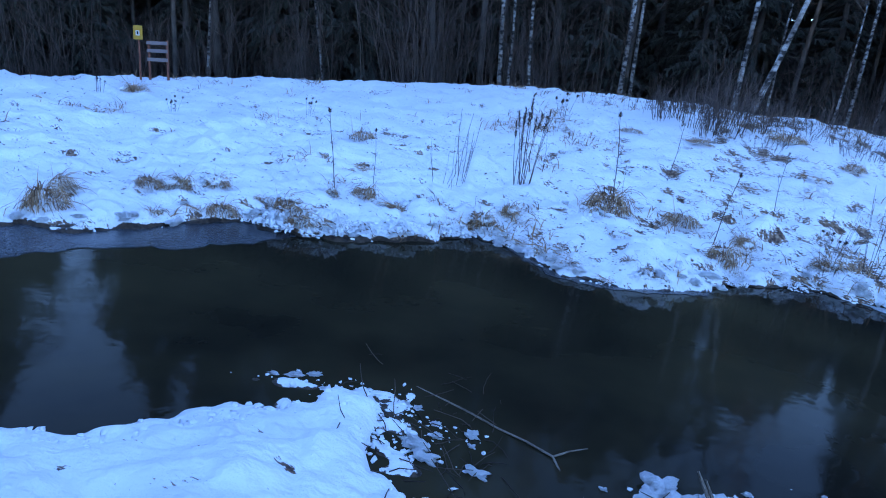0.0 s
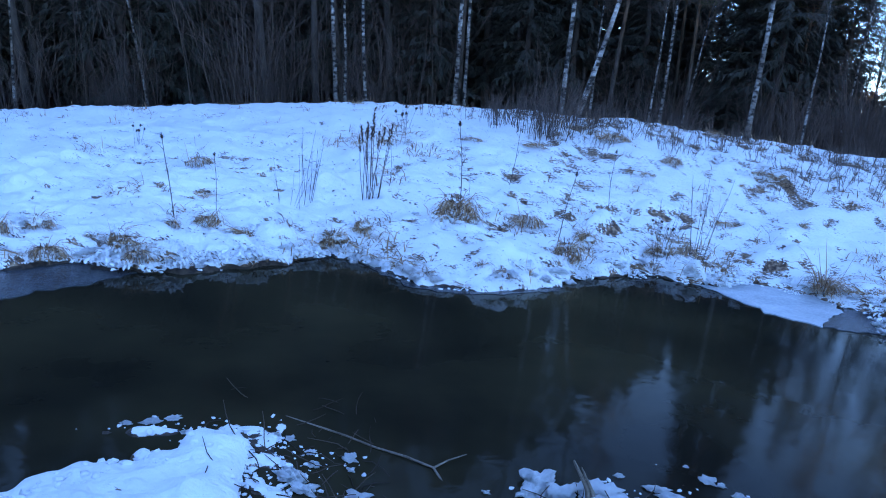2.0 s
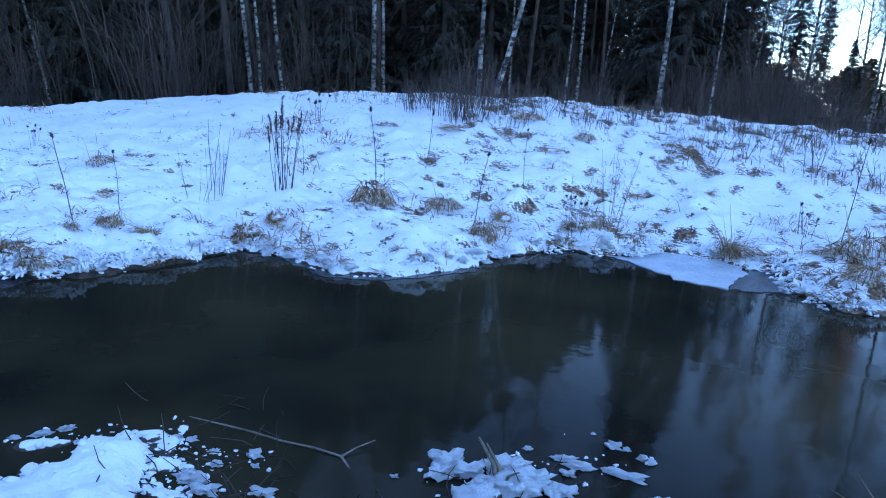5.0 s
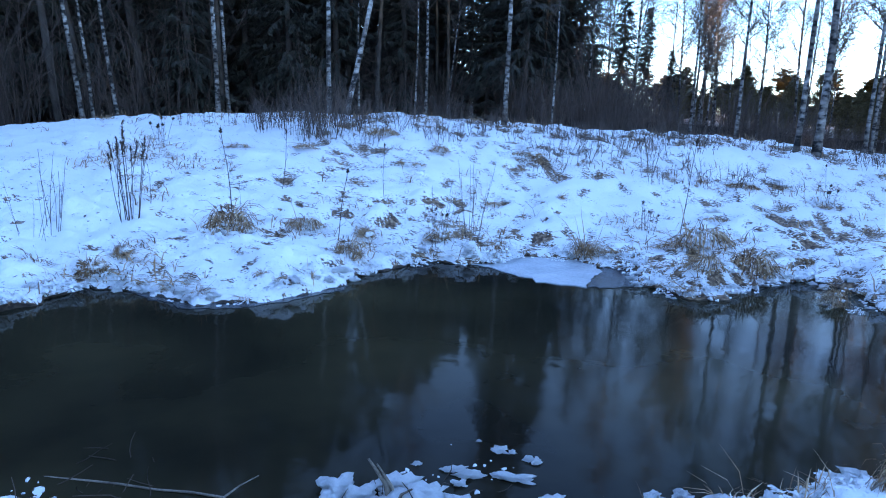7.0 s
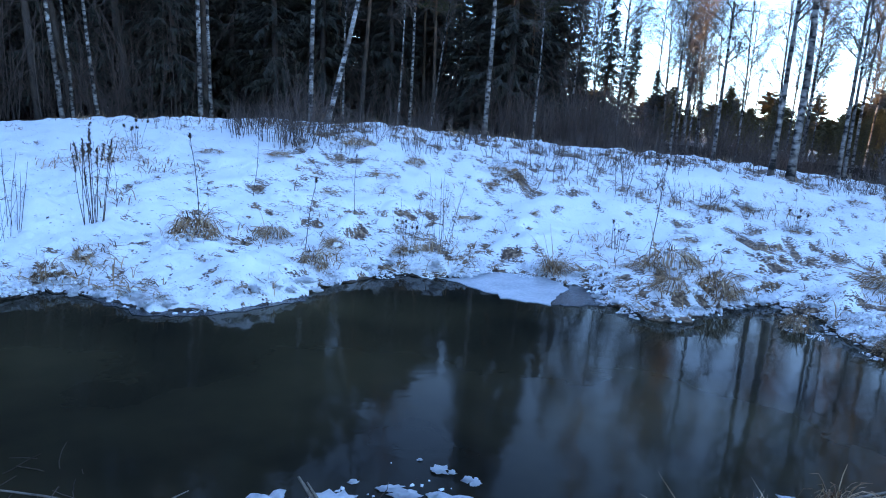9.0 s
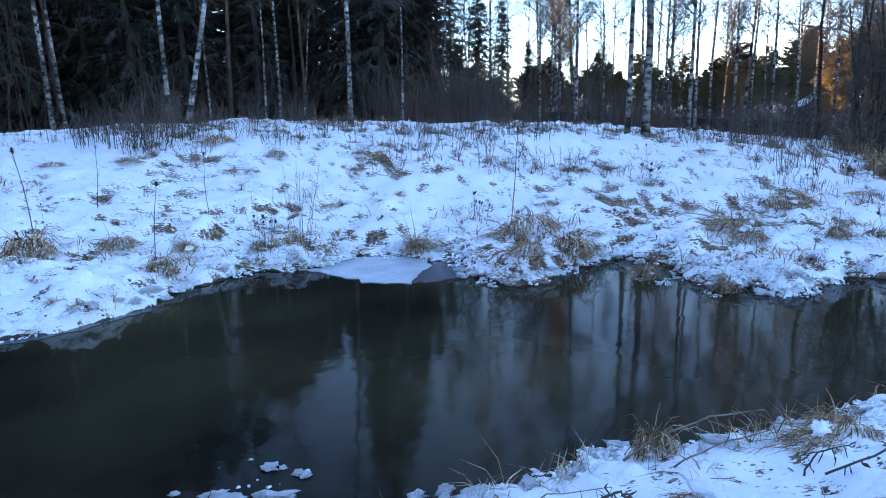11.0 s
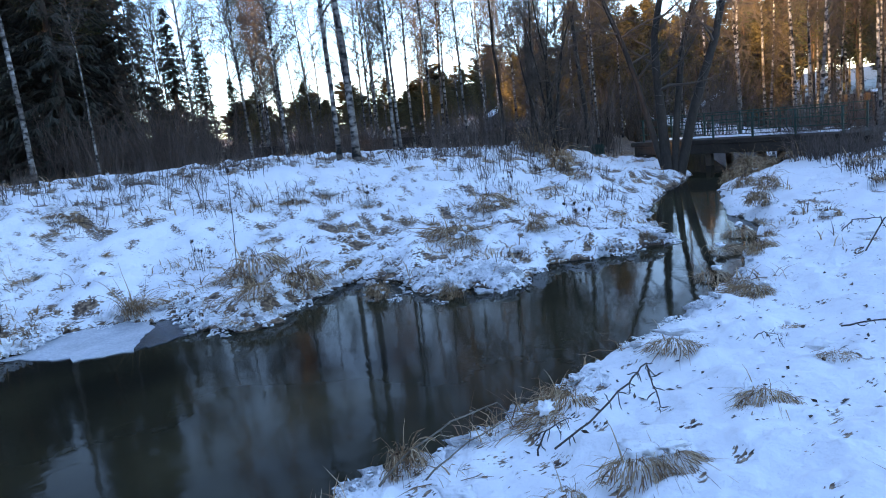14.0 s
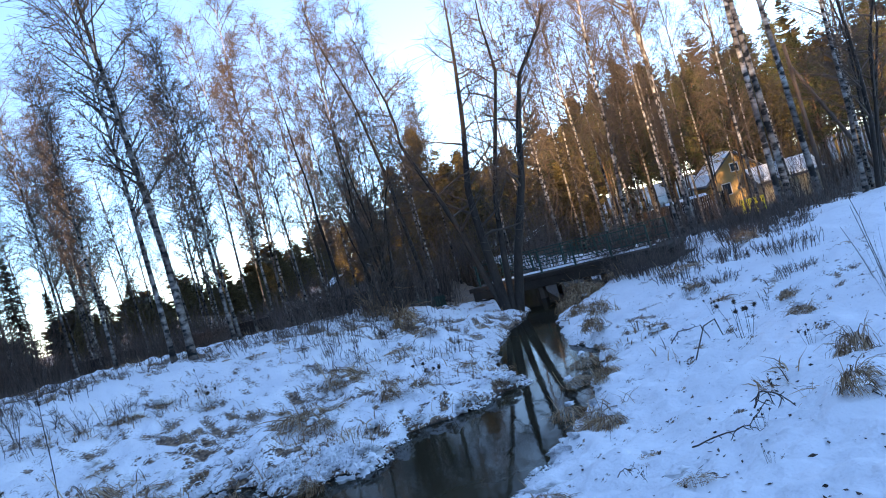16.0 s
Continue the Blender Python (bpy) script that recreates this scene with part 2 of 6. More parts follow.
def birch_bark():
    m, nodes, links, bsdf = shader("birch_bark", 0.7, 0, 0.3)
    marks, patch = noise_node(nodes, links, 0.3, 7, (1.1, 1.1, 2.2)), noise_node(nodes, links, 1.6, 5)
    r = ramp_node(nodes, links, marks.outputs["Fac"], [(0.42, (0.025, 0.023, 0.021)), (0.5, (0.27, 0.24, 0.215)), (0.66, (0.56, 0.53, 0.485))])
    r2 = ramp_node(nodes, links, patch.outputs["Fac"], [(0.44, (0.16, 0.12, 0.1)), (0.58, (1, 1, 1))])
    mixc = nodes.new("ShaderNodeMix")
    mixc.data_type, mixc.blend_type = "RGBA", "MULTIPLY"
    mixc.inputs["Factor"].default_value = 0.8
    links.new(r.outputs["Color"], mixc.inputs["A"])
    links.new(r2.outputs["Color"], mixc.inputs["B"])
    links.new(mixc.outputs["Result"], bsdf.inputs["Base Color"])
    bump_on(nodes, links, bsdf, marks, 0.5, 0.02)
    return m


def pine_bark():
    """Grey-brown plates low on the trunk, thin orange bark higher up."""
    m, nodes, links, bsdf = shader("pine_bark", 0.9, 0, 0.2)
    plates = noise_node(nodes, links, 0.3, 5, (1, 1, 0.4))
    low = ramp_node(nodes, links, plates.outputs["Fac"], [(0.35, (0.04, 0.032, 0.027)), (0.7, (0.13, 0.105, 0.088))])
    high = ramp_node(nodes, links, plates.outputs["Fac"], [(0.35, (0.09, 0.055, 0.035)), (0.7, (0.25, 0.145, 0.085))])
    co, sep, rise = nodes.new("ShaderNodeTexCoord"), nodes.new("ShaderNodeSeparateXYZ"), nodes.new("ShaderNodeMapRange")
    links.new(co.outputs["Object"], sep.inputs[0])
    links.new(sep.outputs["Z"], rise.inputs["Value"])
    rise.inputs["From Min"].default_value, rise.inputs["From Max"].default_value = 4.0, 9.0
    mixc = nodes.new("ShaderNodeMix")
    mixc.data_type = "RGBA"
    links.new(rise.outputs["Result"], mixc.inputs["Factor"])
    links.new(low.outputs["Color"], mixc.inputs["A"])
    links.new(high.outputs["Color"], mixc.inputs["B"])
    links.new(mixc.outputs["Result"], bsdf.inputs["Base Color"])
    bump_on(nodes, links, bsdf, plates, 0.8, 0.03)
    return m


def water_material():
    m, nodes, links, bsdf = shader("stream_water", 0.045, 0, 0.095)
    bsdf.inputs["IOR"].default_value = 1.33
    bed = noise_node(nodes, links, 2.2, 5)
    r = ramp_node(nodes, links, bed.outputs["Fac"], [(0.36, (0.012, 0.011, 0.008)), (0.66, (0.044, 0.037, 0.02))])
    links.new(r.outputs["Color"], bsdf.inputs["Base Color"])
    wave = noise_node(nodes, links, 0.22, 4, (1, 1, 1))
    bump_on(nodes, links, bsdf, wave, 0.05, 0.03)
    return m


SNOW = snow_material()
WATER = water_material()
ICE = grained("thin_ice", (0.4, 0.44, 0.48), (0.74, 0.77, 0.8), 0.4, 0.25, bump=0.2, fine=0.03, spec=0.5)
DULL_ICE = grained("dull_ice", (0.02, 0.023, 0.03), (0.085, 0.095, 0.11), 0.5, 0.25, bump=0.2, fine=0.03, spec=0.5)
WHITE_BARK = birch_bark()
TWIG = grained("birch_twig", (0.05, 0.038, 0.03), (0.17, 0.128, 0.1), 0.6, 0.8, vary=0.1)
DARK_BARK = grained("dark_bark", (0.04, 0.032, 0.028), (0.13, 0.1, 0.085), 0.25, 0.9, (1, 1, 0.3), 0.6, 0.03, vary=0.1)
ALDER_BARK = grained("alder_bark", (0.018, 0.014, 0.012), (0.062, 0.048, 0.038), 0.2, 0.9, (1, 1, 0.4), 0.7, 0.03, vary=0.05)
PINE_BARK = pine_bark()
PINE_NEEDLE = island_toned("pine_needles", [(0, (0.04, 0.048, 0.02)), (1, (0.155, 0.145, 0.06))])
SPRUCE_NEEDLE = island_toned("spruce_needles", [(0, (0.046, 0.05, 0.04)), (1, (0.12, 0.115, 0.09))])
DRY_GRASS = island_toned("dry_grass", [(0, (0.13, 0.07, 0.04)), (0.4, (0.42, 0.24, 0.13)), (0.75, (0.68, 0.45, 0.27)), (1, (0.85, 0.64, 0.43))])
DEAD_STEM = island_toned("dead_stems", [(0, (0.035, 0.024, 0.018)), (1, (0.14, 0.10, 0.075))])
BRUSH = island_toned("brushwood", [(0, (0.075, 0.056, 0.05)), (1, (0.22, 0.16, 0.13))])

OLD_WOOD = grained("weathered_wood", (0.05, 0.035, 0.028), (0.19, 0.14, 0.11), 0.3, 0.85, (1, 1, 0.3), 0.5, 0.01, vary=0.08)
RED_WOOD = grained("red_brown_posts", (0.10, 0.035, 0.02), (0.28, 0.11, 0.07), 0.3, 0.8, bump=0.4, fine=0.01)
GREY_BOARD = grained("grey_planks", (0.13, 0.1, 0.095), (0.3, 0.24, 0.225), 0.2, 0.85, (0.3, 1, 1), 0.4, 0.01, vary=0.1)
# pine needles again, lighter and warmer: low sunlight put into the colour
SUNNY_PINE = island_toned("sunlit_pine_needles", [(0, (0.075, 0.062, 0.026)), (1, (0.24, 0.175, 0.075))])
YELLOW_SIGN = grained("yellow_enamel", (0.42, 0.22, 0.03), (0.58, 0.33, 0.05), 0.3, 0.4, bump=0.1)
YELLOW_PLASTIC = grained("yellow_plastic", (0.55, 0.5, 0.02), (0.8, 0.74, 0.06), 0.3, 0.4, bump=0.1)
BLACK_PAINT = grained("black_paint", (0.012, 0.012, 0.012), (0.03, 0.03, 0.03), 0.1, 0.5)
WHITE_PAINT = grained("white_paint", (0.6, 0.6, 0.6), (0.8, 0.8, 0.8), 0.1, 0.5)
CONCRETE = grained("old_concrete", (0.025, 0.018, 0.014), (0.075, 0.056, 0.043), 0.5, 0.9, bump=0.6, fine=0.03)
GREEN_PAINT = grained("green_rail_paint", (0.015, 0.036, 0.029), (0.04, 0.085, 0.066), 0.15, 0.5, bump=0.3, fine=0.01)
PLASTER = grained("ochre_plaster", (0.42, 0.26, 0.1), (0.56, 0.37, 0.17), 0.8, 0.9, bump=0.3, fine=0.02)
BRICK_WALL = grained("pale_block_wall", (0.34, 0.28, 0.2), (0.5, 0.43, 0.32), 0.4, 0.9, bump=0.4, fine=0.05)
ROOF_SHEET = grained("dark_roof_sheet", (0.05, 0.055, 0.065), (0.13, 0.14, 0.16), 0.6, 0.5, bump=0.2, fine=0.05)
WINDOW_GLASS = grained("window_glass", (0.02, 0.022, 0.025), (0.04, 0.045, 0.05), 0.5, 0.08, spec=0.6)
DARK_FENCE = grained("dark_fence_boards", (0.018, 0.013, 0.011), (0.06, 0.042, 0.034), 0.25, 0.85, (1, 1, 0.3), 0.5, 0.01, vary=0.1)
PALE_STICK = grained("pale_dead_wood", (0.07, 0.052, 0.04), (0.33, 0.27, 0.21), 0.1, 0.8, bump=0.4, fine=0.008)


# ---- building tools ----
def mesh_of(name, verts, faces, material, smooth=False):
    me = bpy.data.meshes.new(name)
    me.from_pydata([tuple(v) for v in verts], [], faces)
    me.materials.append(material)
    if smooth:
        me.polygons.foreach_set("use_smooth", [True] * len(me.polygons))
    me.update()
    return me


def empty(name, m, label, category, group="", kind=""):
    ob = new(name)
    ob.empty_display_size = 0.2
    ob.matrix_world = m
    return tagged(ob, label, category, group, kind)


def child(name, me, parent, label=""):
    ob = new(name, me)
    ob.parent = parent
    return tagged(ob, label)


def part(name, bm, material, parent, label=""):
    me = bpy.data.meshes.new(name)
    bm.to_mesh(me)
    bm.free()
    me.materials.append(material)
    return child(name, me, parent, label)


def box(bm, x0, y0, z0, x1, y1, z1, m=None):
    vs = [bm.verts.new((x, y, z)) for x in (x0, x1) for y in (y0, y1) for z in (z0, z1)]
    for f in ((0, 1, 3, 2), (4, 6, 7, 5), (0, 4, 5, 1), (2, 3, 7, 6), (0, 2, 6, 4), (1, 5, 7, 3)):
        bm.faces.new([vs[i] for i in f])
    if m is not None:
        bmesh.ops.transform(bm, matrix=m, verts=vs)
    return vs


def boxes(*sizes, bevel=0.0):
    bm = bmesh.new()
    for s in sizes:
        box(bm, *s)
    if bevel:
        bmesh.ops.bevel(bm, geom=bm.edges[:], offset=bevel, segments=1, affect="EDGES")
    bmesh.ops.recalc_face_normals(bm, faces=bm.faces[:])
    return bm


class Tubes:
    """Gathers tapered tubes along lines into one mesh."""

    def __init__(self):
        self.verts, self.faces = [], []

    def add(self, points, radii, sides=4):
        base = len(self.verts)
        n = len(points)
        for i, (p, r) in enumerate(zip(points, radii)):
            d = points[min(i + 1, n - 1)] - points[max(i - 1, 0)]
            d = d / (np.linalg.norm(d) + 1e-9)
            side = np.cross(d, (0.31, 0.95, 0.05) if abs(d[1]) < 0.9 else (1, 0, 0))
            side = side / (np.linalg.norm(side) + 1e-9)
            up = np.cross(d, side)
            for k in range(sides):
                c = 2 * math.pi * k / sides
                self.verts.append(p + r * (math.cos(c) * side + math.sin(c) * up))
        for i in range(n - 1):
            for k in range(sides):
                a, b = base + i * sides + k, base + i * sides + (k + 1) % sides
                self.faces.append((a, b, b + sides, a + sides))

    def mesh(self, name, material, smooth=True):
        return mesh_of(name, self.verts, self.faces, material, smooth)


def bent(rng, start, way, length, parts, wander=0.1, droop=0.0):
    """A line that wanders and droops."""
    pts, p, d = [np.array(start, float)], np.array(start, float), np.array(way, float)
    for _ in range(parts):
        d = d + rng.normal(0, wander, 3) + np.array((0, 0, -droop))
        d = d / np.linalg.norm(d)
        p = p + d * length / parts
        pts.append(p)
    return pts


def taper(r0, r1, n):
    return [r0 + (r1 - r0) * i / (n - 1) for i in range(n)]


class Blades:
    """Gathers thin bent blades and needle tips into one mesh."""

    def __init__(self):
        self.verts, self.faces = [], []

    def blade(self, pts, width, side):
        base, n = len(self.verts), len(pts)
        for i, p in enumerate(pts):
            w = width * (1 - 0.85 * i / (n - 1)) / 2
            self.verts += [p - side * w, p + side * w]
        for i in range(n - 1):
            a = base + 2 * i
            self.faces.append((a, a + 1, a + 3, a + 2))

    def spike(self, p, d, length, width, side):
        base = len(self.verts)
        self.verts += [p - side * width / 2, p + side * width / 2, p + d * length]
        self.faces.append((base, base + 1, base + 2))

    def mesh(self, name, material):
        return mesh_of(name, self.verts, self.faces, material)


# ---- ground, water, ice ----
def build_ground():
    rs = [0.0, 0.25, 0.5, 0.8, 1.1] + list(1.4 * 1.009 ** np.arange(0, 95)) + list(3.28 * 1.0052 ** np.arange(0, 250)) + list(12.0 * 1.0115 ** np.arange(0, 88)) + list(33.0 * 1.09 ** np.arange(0, 50))
    yaws = np.concatenate([np.arange(-62, 112, 0.3), np.arange(112, 298, 2.0)])
    rr, aa = np.meshgrid(rs, np.radians(yaws), indexing="ij")
    px, py = rr * np.sin(aa), rr * np.cos(aa)
    pz = land(px, py)
    verts = np.stack([px, py, pz], -1).reshape(-1, 3)
    n, k = len(rs), len(yaws)
    i, j = np.meshgrid(np.arange(n - 1), np.arange(k), indexing="ij")
    j2 = (j + 1) % k
    faces = np.stack([i * k + j, (i + 1) * k + j, (i + 1) * k + j2, i * k + j2], -1).reshape(-1, 4)
    me = bpy.data.meshes.new("ground")
    me.from_pydata(verts, [], faces[:, ::-1])
    me.materials.append(SNOW)
    # bare mud close over the water, also painting the shade under the snow's overhang
    edge = 0.008 + 0.05 * value_noise(px, py, 0.12, 31) + 0.03 * ramp((1.5 - px) / 1.5) * (py > 6)
    me.attributes.new("mud", "FLOAT", "POINT").data.foreach_set("value", (0.5 + (edge - pz) / 0.05).reshape(-1))
    d_far, d_near = shore_distance(px, py, FAR_SHORE), shore_distance(px, py, NEAR_SHORE)
    yaw = np.degrees(np.arctan2(px, py))
    zone = np.where(d_far < d_near, 0.075 + 0.13 * ramp((yaw - 8) / 26) + 0.10 * np.exp(-(d_far / 0.5) ** 2), np.where(px > 1.5, 0.05 + 0.1 * ramp((px - 8) / 5), 0.12))
    # under the trees the ground is bare litter
    zone = zone + np.where(d_far < d_near, 0.5 * ramp((rr - np.interp(yaw, [-35, -17, 0, 60], [13.5, 18.0, 20.0, 20.5])) / 2.5), 0)
    # dry grass shows through along the upper edge of the meadow
    zone = zone + np.where(d_far < d_near, 0.16 * np.exp(-((rr - 17.3) / 1.6) ** 2) * ramp((yaw - 16) / 10), 0)
    # snow lies thin on steep faces and in hollows, where litter also paints shade
    wide = sum(np.roll(pz, k, 1) for k in range(-4, 5)) / 9
    wide = sum(np.roll(wide, k, 0) for k in range(-4, 5)) / 9
    steep = np.gradient(pz, axis=0) / np.maximum(np.gradient(rr, axis=0), 1e-4)
    near = ramp((26 - rr) / 8) * ramp((rr - 2) / 1)
    zone = zone + near * (np.clip((wide - pz) / 0.018, -1, 1) * 0.11 + np.clip(steep - 0.15, 0, 0.8) * 0.30)
    zone = np.where((yaw > 110) | (yaw < -60), zone - 0.12, zone)
    streak = 0.75 * value_noise(px * 0.8 + py * 0.6, 2.2 * (py * 0.8 - px * 0.6), 0.3, 71) + 0.9 * value_noise(px * 0.9 - py * 0.4, 2.4 * (py * 0.9 + px * 0.4), 0.15, 74) + 0.5 * value_noise(px, py, 0.09, 72) + 0.7 * value_noise(px, py, 1.5, 73)
    me.attributes.new("litter", "FLOAT", "POINT").data.foreach_set("value", (zone + 0.42 * streak).reshape(-1))
    me.polygons.foreach_set("use_smooth", [True] * len(faces))
    me.update()
    return tagged(new("ground", me), "uneven trampled snow over meadow banks and dark mud", "ground", kind="structure")


build_ground()


def build_water():
    bm = bmesh.new()
    xs = np.concatenate([np.arange(-60, -8, 4.0), np.arange(-8, 26, 1.0), np.arange(26, 61, 5.0)])
    f = [(x, np.interp(x, [-60, -14, -3, 6, 12, 20, 60], [16, 10.5, 9.6, 9.6, 6.5, 5.0, 16])) for x in xs]
    n = [(x, np.interp(x, [-60, -10, 1, 5, 10, 14, 20, 60], [6, 2.4, 1.4, 0.6, -0.4, -0.4, 1.2, 9])) for x in xs]
    top = [bm.verts.new((x, y, 0)) for x, y in f]
    low = [bm.verts.new((x, y, 0)) for x, y in n]
    for q in range(len(xs) - 1):
        bm.faces.new((low[q], low[q + 1], top[q + 1], top[q]))
    me = bpy.data.meshes.new("water")
    bm.to_mesh(me)
    bm.free()
    me.materials.append(WATER)
    return tagged(new("water", me), "dark still stream water mirroring the trees", "water", kind="structure")


build_water()


def ice_sheet(label, rim, seed, height=0.012, material=ICE):
    """A thin sheet of ice with a broken edge, frozen to the shore."""
    g = np.random.default_rng(seed)
    bm = bmesh.new()
    line = []
    for (ax, ay), (bx, by) in zip(rim, rim[1:] + rim[:1]):
        n = max(2, int(math.hypot(bx - ax, by - ay) / 0.09))
        line += [(ax + (bx - ax) * k / n + g.normal(0, 0.03), ay + (by - ay) * k / n + g.normal(0, 0.03)) for k in range(n)]
    top = bm.faces.new([bm.verts.new((x, y, height)) for x, y in line])
    out = bmesh.ops.extrude_face_region(bm, geom=[top])
    bmesh.ops.translate(bm, vec=(0, 0, -0.03), verts=[v for v in out["geom"] if isinstance(v, bmesh.types.BMVert)])
    bmesh.ops.recalc_face_normals(bm, faces=bm.faces[:])
    bmesh.ops.triangulate(bm, faces=bm.faces[:])
    me = bpy.data.meshes.new("ice_sheet")
    bm.to_mesh(me)
    bm.free()
    me.materials.append(material)
    return tagged(new("ice_sheet", me), label, "ice", kind="stuff")


ice_sheet("pale snow-dusted sheet of ice along the shore", [(5.35, 7.75), (5.52, 7.35), (5.58, 6.85), (5.7, 6.3), (5.95, 6.1), (6.3, 6.35), (6.7, 6.6), (7.1, 7.1), (6.9, 7.8), (6.1, 7.9)], 1)
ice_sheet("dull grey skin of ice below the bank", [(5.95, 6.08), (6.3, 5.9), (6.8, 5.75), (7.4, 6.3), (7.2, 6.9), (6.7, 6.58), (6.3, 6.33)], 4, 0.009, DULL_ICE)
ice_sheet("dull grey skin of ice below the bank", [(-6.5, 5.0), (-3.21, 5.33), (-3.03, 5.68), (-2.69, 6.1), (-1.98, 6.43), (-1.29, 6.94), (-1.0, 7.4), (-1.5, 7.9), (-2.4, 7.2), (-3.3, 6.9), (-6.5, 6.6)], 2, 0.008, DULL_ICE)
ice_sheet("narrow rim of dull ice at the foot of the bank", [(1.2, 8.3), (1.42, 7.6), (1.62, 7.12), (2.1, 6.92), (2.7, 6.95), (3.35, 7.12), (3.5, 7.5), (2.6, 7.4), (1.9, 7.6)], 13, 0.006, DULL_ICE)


# ---- trees ----
def birch_meshes(seed, height, lean=0.0, crown_from=0.3, limbs=42, spread=0.24, radius=0.105, curve=0.0, tips=5):
    """Trunk with white bark, and the bare crown of limbs and hanging twigs."""
    rng = np.random.default_rng(seed)
    trunk, crown = Tubes(), Tubes()
    n = 16
    pts = [np.array((0.0, 0.0, -0.3))]
    dx, dy = rng.normal(0, 0.02), rng.normal(0, 0.02)
    for i in range(1, n + 1):
        s = i / n
        dx, dy = dx + rng.normal(0, 0.012), dy + rng.normal(0, 0.012)
        bend = lean * (1 - curve * s)
        pts.append(pts[-1] + np.array(((dx + bend), dy, 1.0)) * height / n)
    rad = [radius * (1 - 0.93 * (i / n) ** 0.9) * (1.35 if i == 0 else 1) for i in range(n + 1)]
    trunk.add(pts, rad, 8)
    for b in range(limbs):
        s = crown_from + (0.97 - crown_from) * (b + rng.random()) / limbs
        k = min(int(s * n), n - 1)
        p = pts[k] + (pts[k + 1] - pts[k]) * (s * n - k)
        a = rng.random() * 2 * math.pi
        up = 0.75 + 0.7 * s
        way = np.array((math.cos(a), math.sin(a), up))
        length = height * spread * (1.08 - s) ** 0.7 * (0.6 + 0.6 * rng.random()) * min(1, 0.35 + (s - crown_from) * 3)
        limb = bent(rng, p, way / np.linalg.norm(way), length, 5, 0.09, -0.02)
        r0 = 0.012 + 0.35 * radius * (1 - s) ** 1.2
        crown.add(limb, taper(r0, 0.006, 6), 3)
        for q in range(6):
            u = 0.25 + 0.75 * (q + rng.random()) / 6
            j = min(int(u * 5), 4)
            p2 = limb[j] + (limb[j + 1] - limb[j]) * (u * 5 - j)
            d2 = (limb[j + 1] - limb[j]) / np.linalg.norm(limb[j + 1] - limb[j]) + rng.normal(0, 0.55, 3)
            l2 = length * (0.25 + 0.3 * rng.random())
            side = bent(rng, p2, d2 / np.linalg.norm(d2), l2, 3, 0.12, 0.03)
            crown.add(side, taper(0.008, 0.0045, 4), 3)
            for w in range(tips):
                v = (w + rng.random()) / tips * 2.9
                j2 = min(int(v), 2)
                p3 = side[j2] + (side[j2 + 1] - side[j2]) * (v - j2)
                d3 = d2 / np.linalg.norm(d2) + rng.normal(0, 0.7, 3) + np.array((0, 0, -0.15))
                crown.add(bent(rng, p3, d3 / np.linalg.norm(d3), 0.35 + 0.55 * rng.random(), 2, 0.2, 0.14), [0.0054, 0.0044, 0.0032], 3)
    return trunk.mesh("birch_trunk", WHITE_BARK), crown.mesh("birch_crown", TWIG)


def alder_meshes(seed, height, stems=3, radius=0.11, spread=0.3, lines=()):
    """Several dark crooked stems from one foot, with a bare crown; lines gives the course of stems that bend in their own way."""
    rng = np.random.default_rng(seed)
    trunk, crown = Tubes(), Tubes()
    for s_ in range(stems):
        a0 = rng.random() * 6.28
        lean = 0.07 + 0.22 * rng.random() if stems > 1 else 0.05
        way = np.array((math.cos(a0) * lean, math.sin(a0) * lean, 1.0))
        stem = bent(rng, (0.12 * math.cos(a0), 0.12 * math.sin(a0), -0.3), way / np.linalg.norm(way), height * (0.7 + 0.35 * rng.random()), 12, 0.055, -0.01)
        if lines:
            course = lines[s_]
            zs = np.linspace(0, len(course) - 1, 13)
            stem = [np.array((np.interp(q, range(len(course)), [c[0] for c in course]), rng.normal(0, 0.05) + 0.06 * s_ * q, np.interp(q, range(len(course)), [c[1] for c in course]))) for q in zs]
        r1 = radius * (0.7 + 0.5 * rng.random())
        trunk.add(stem, [r1 * (1 - 0.92 * i / 12) for i in range(13)], 7)
        for b in range(20):
            s = 0.25 + 0.72 * (b + rng.random()) / 20
            k = min(int(s * 12), 11)
            p = stem[k] + (stem[k + 1] - stem[k]) * (s * 12 - k)
            a = rng.random() * 6.28
            way = np.array((math.cos(a), math.sin(a), 0.25 + 0.6 * rng.random()))
            length = height * spread * (1.1 - s) * (0.5 + 0.7 * rng.random())
            limb = bent(rng, p, way / np.linalg.norm(way), length, 5, 0.16, -0.03)
            crown.add(limb, taper(0.012 + 0.3 * r1 * (1 - s), 0.006, 6), 4)
            for q in range(6):
                u = 0.2 + 0.8 * (q + rng.random()) / 6
                j = min(int(u * 5), 4)
                p2 = limb[j] + (limb[j + 1] - limb[j]) * (u * 5 - j)
                d2 = (limb[j + 1] - limb[j]) / np.linalg.norm(limb[j + 1] - limb[j]) + rng.normal(0, 0.6, 3)
                side = bent(rng, p2, d2 / np.linalg.norm(d2), length * (0.2 + 0.3 * rng.random()), 3, 0.16, 0)
                crown.add(side, taper(0.009, 0.005, 4), 3)
                for w in range(3):
                    p3 = side[1 + w % 3]
                    d3 = d2 / np.linalg.norm(d2) + rng.normal(0, 0.7, 3)
                    crown.add(bent(rng, p3, d3 / np.linalg.norm(d3), 0.25 + 0.4 * rng.random(), 2, 0.2), [0.006, 0.005, 0.004], 3)
    return trunk.mesh("alder_stems", ALDER_BARK), crown.mesh("alder_crown", TWIG)


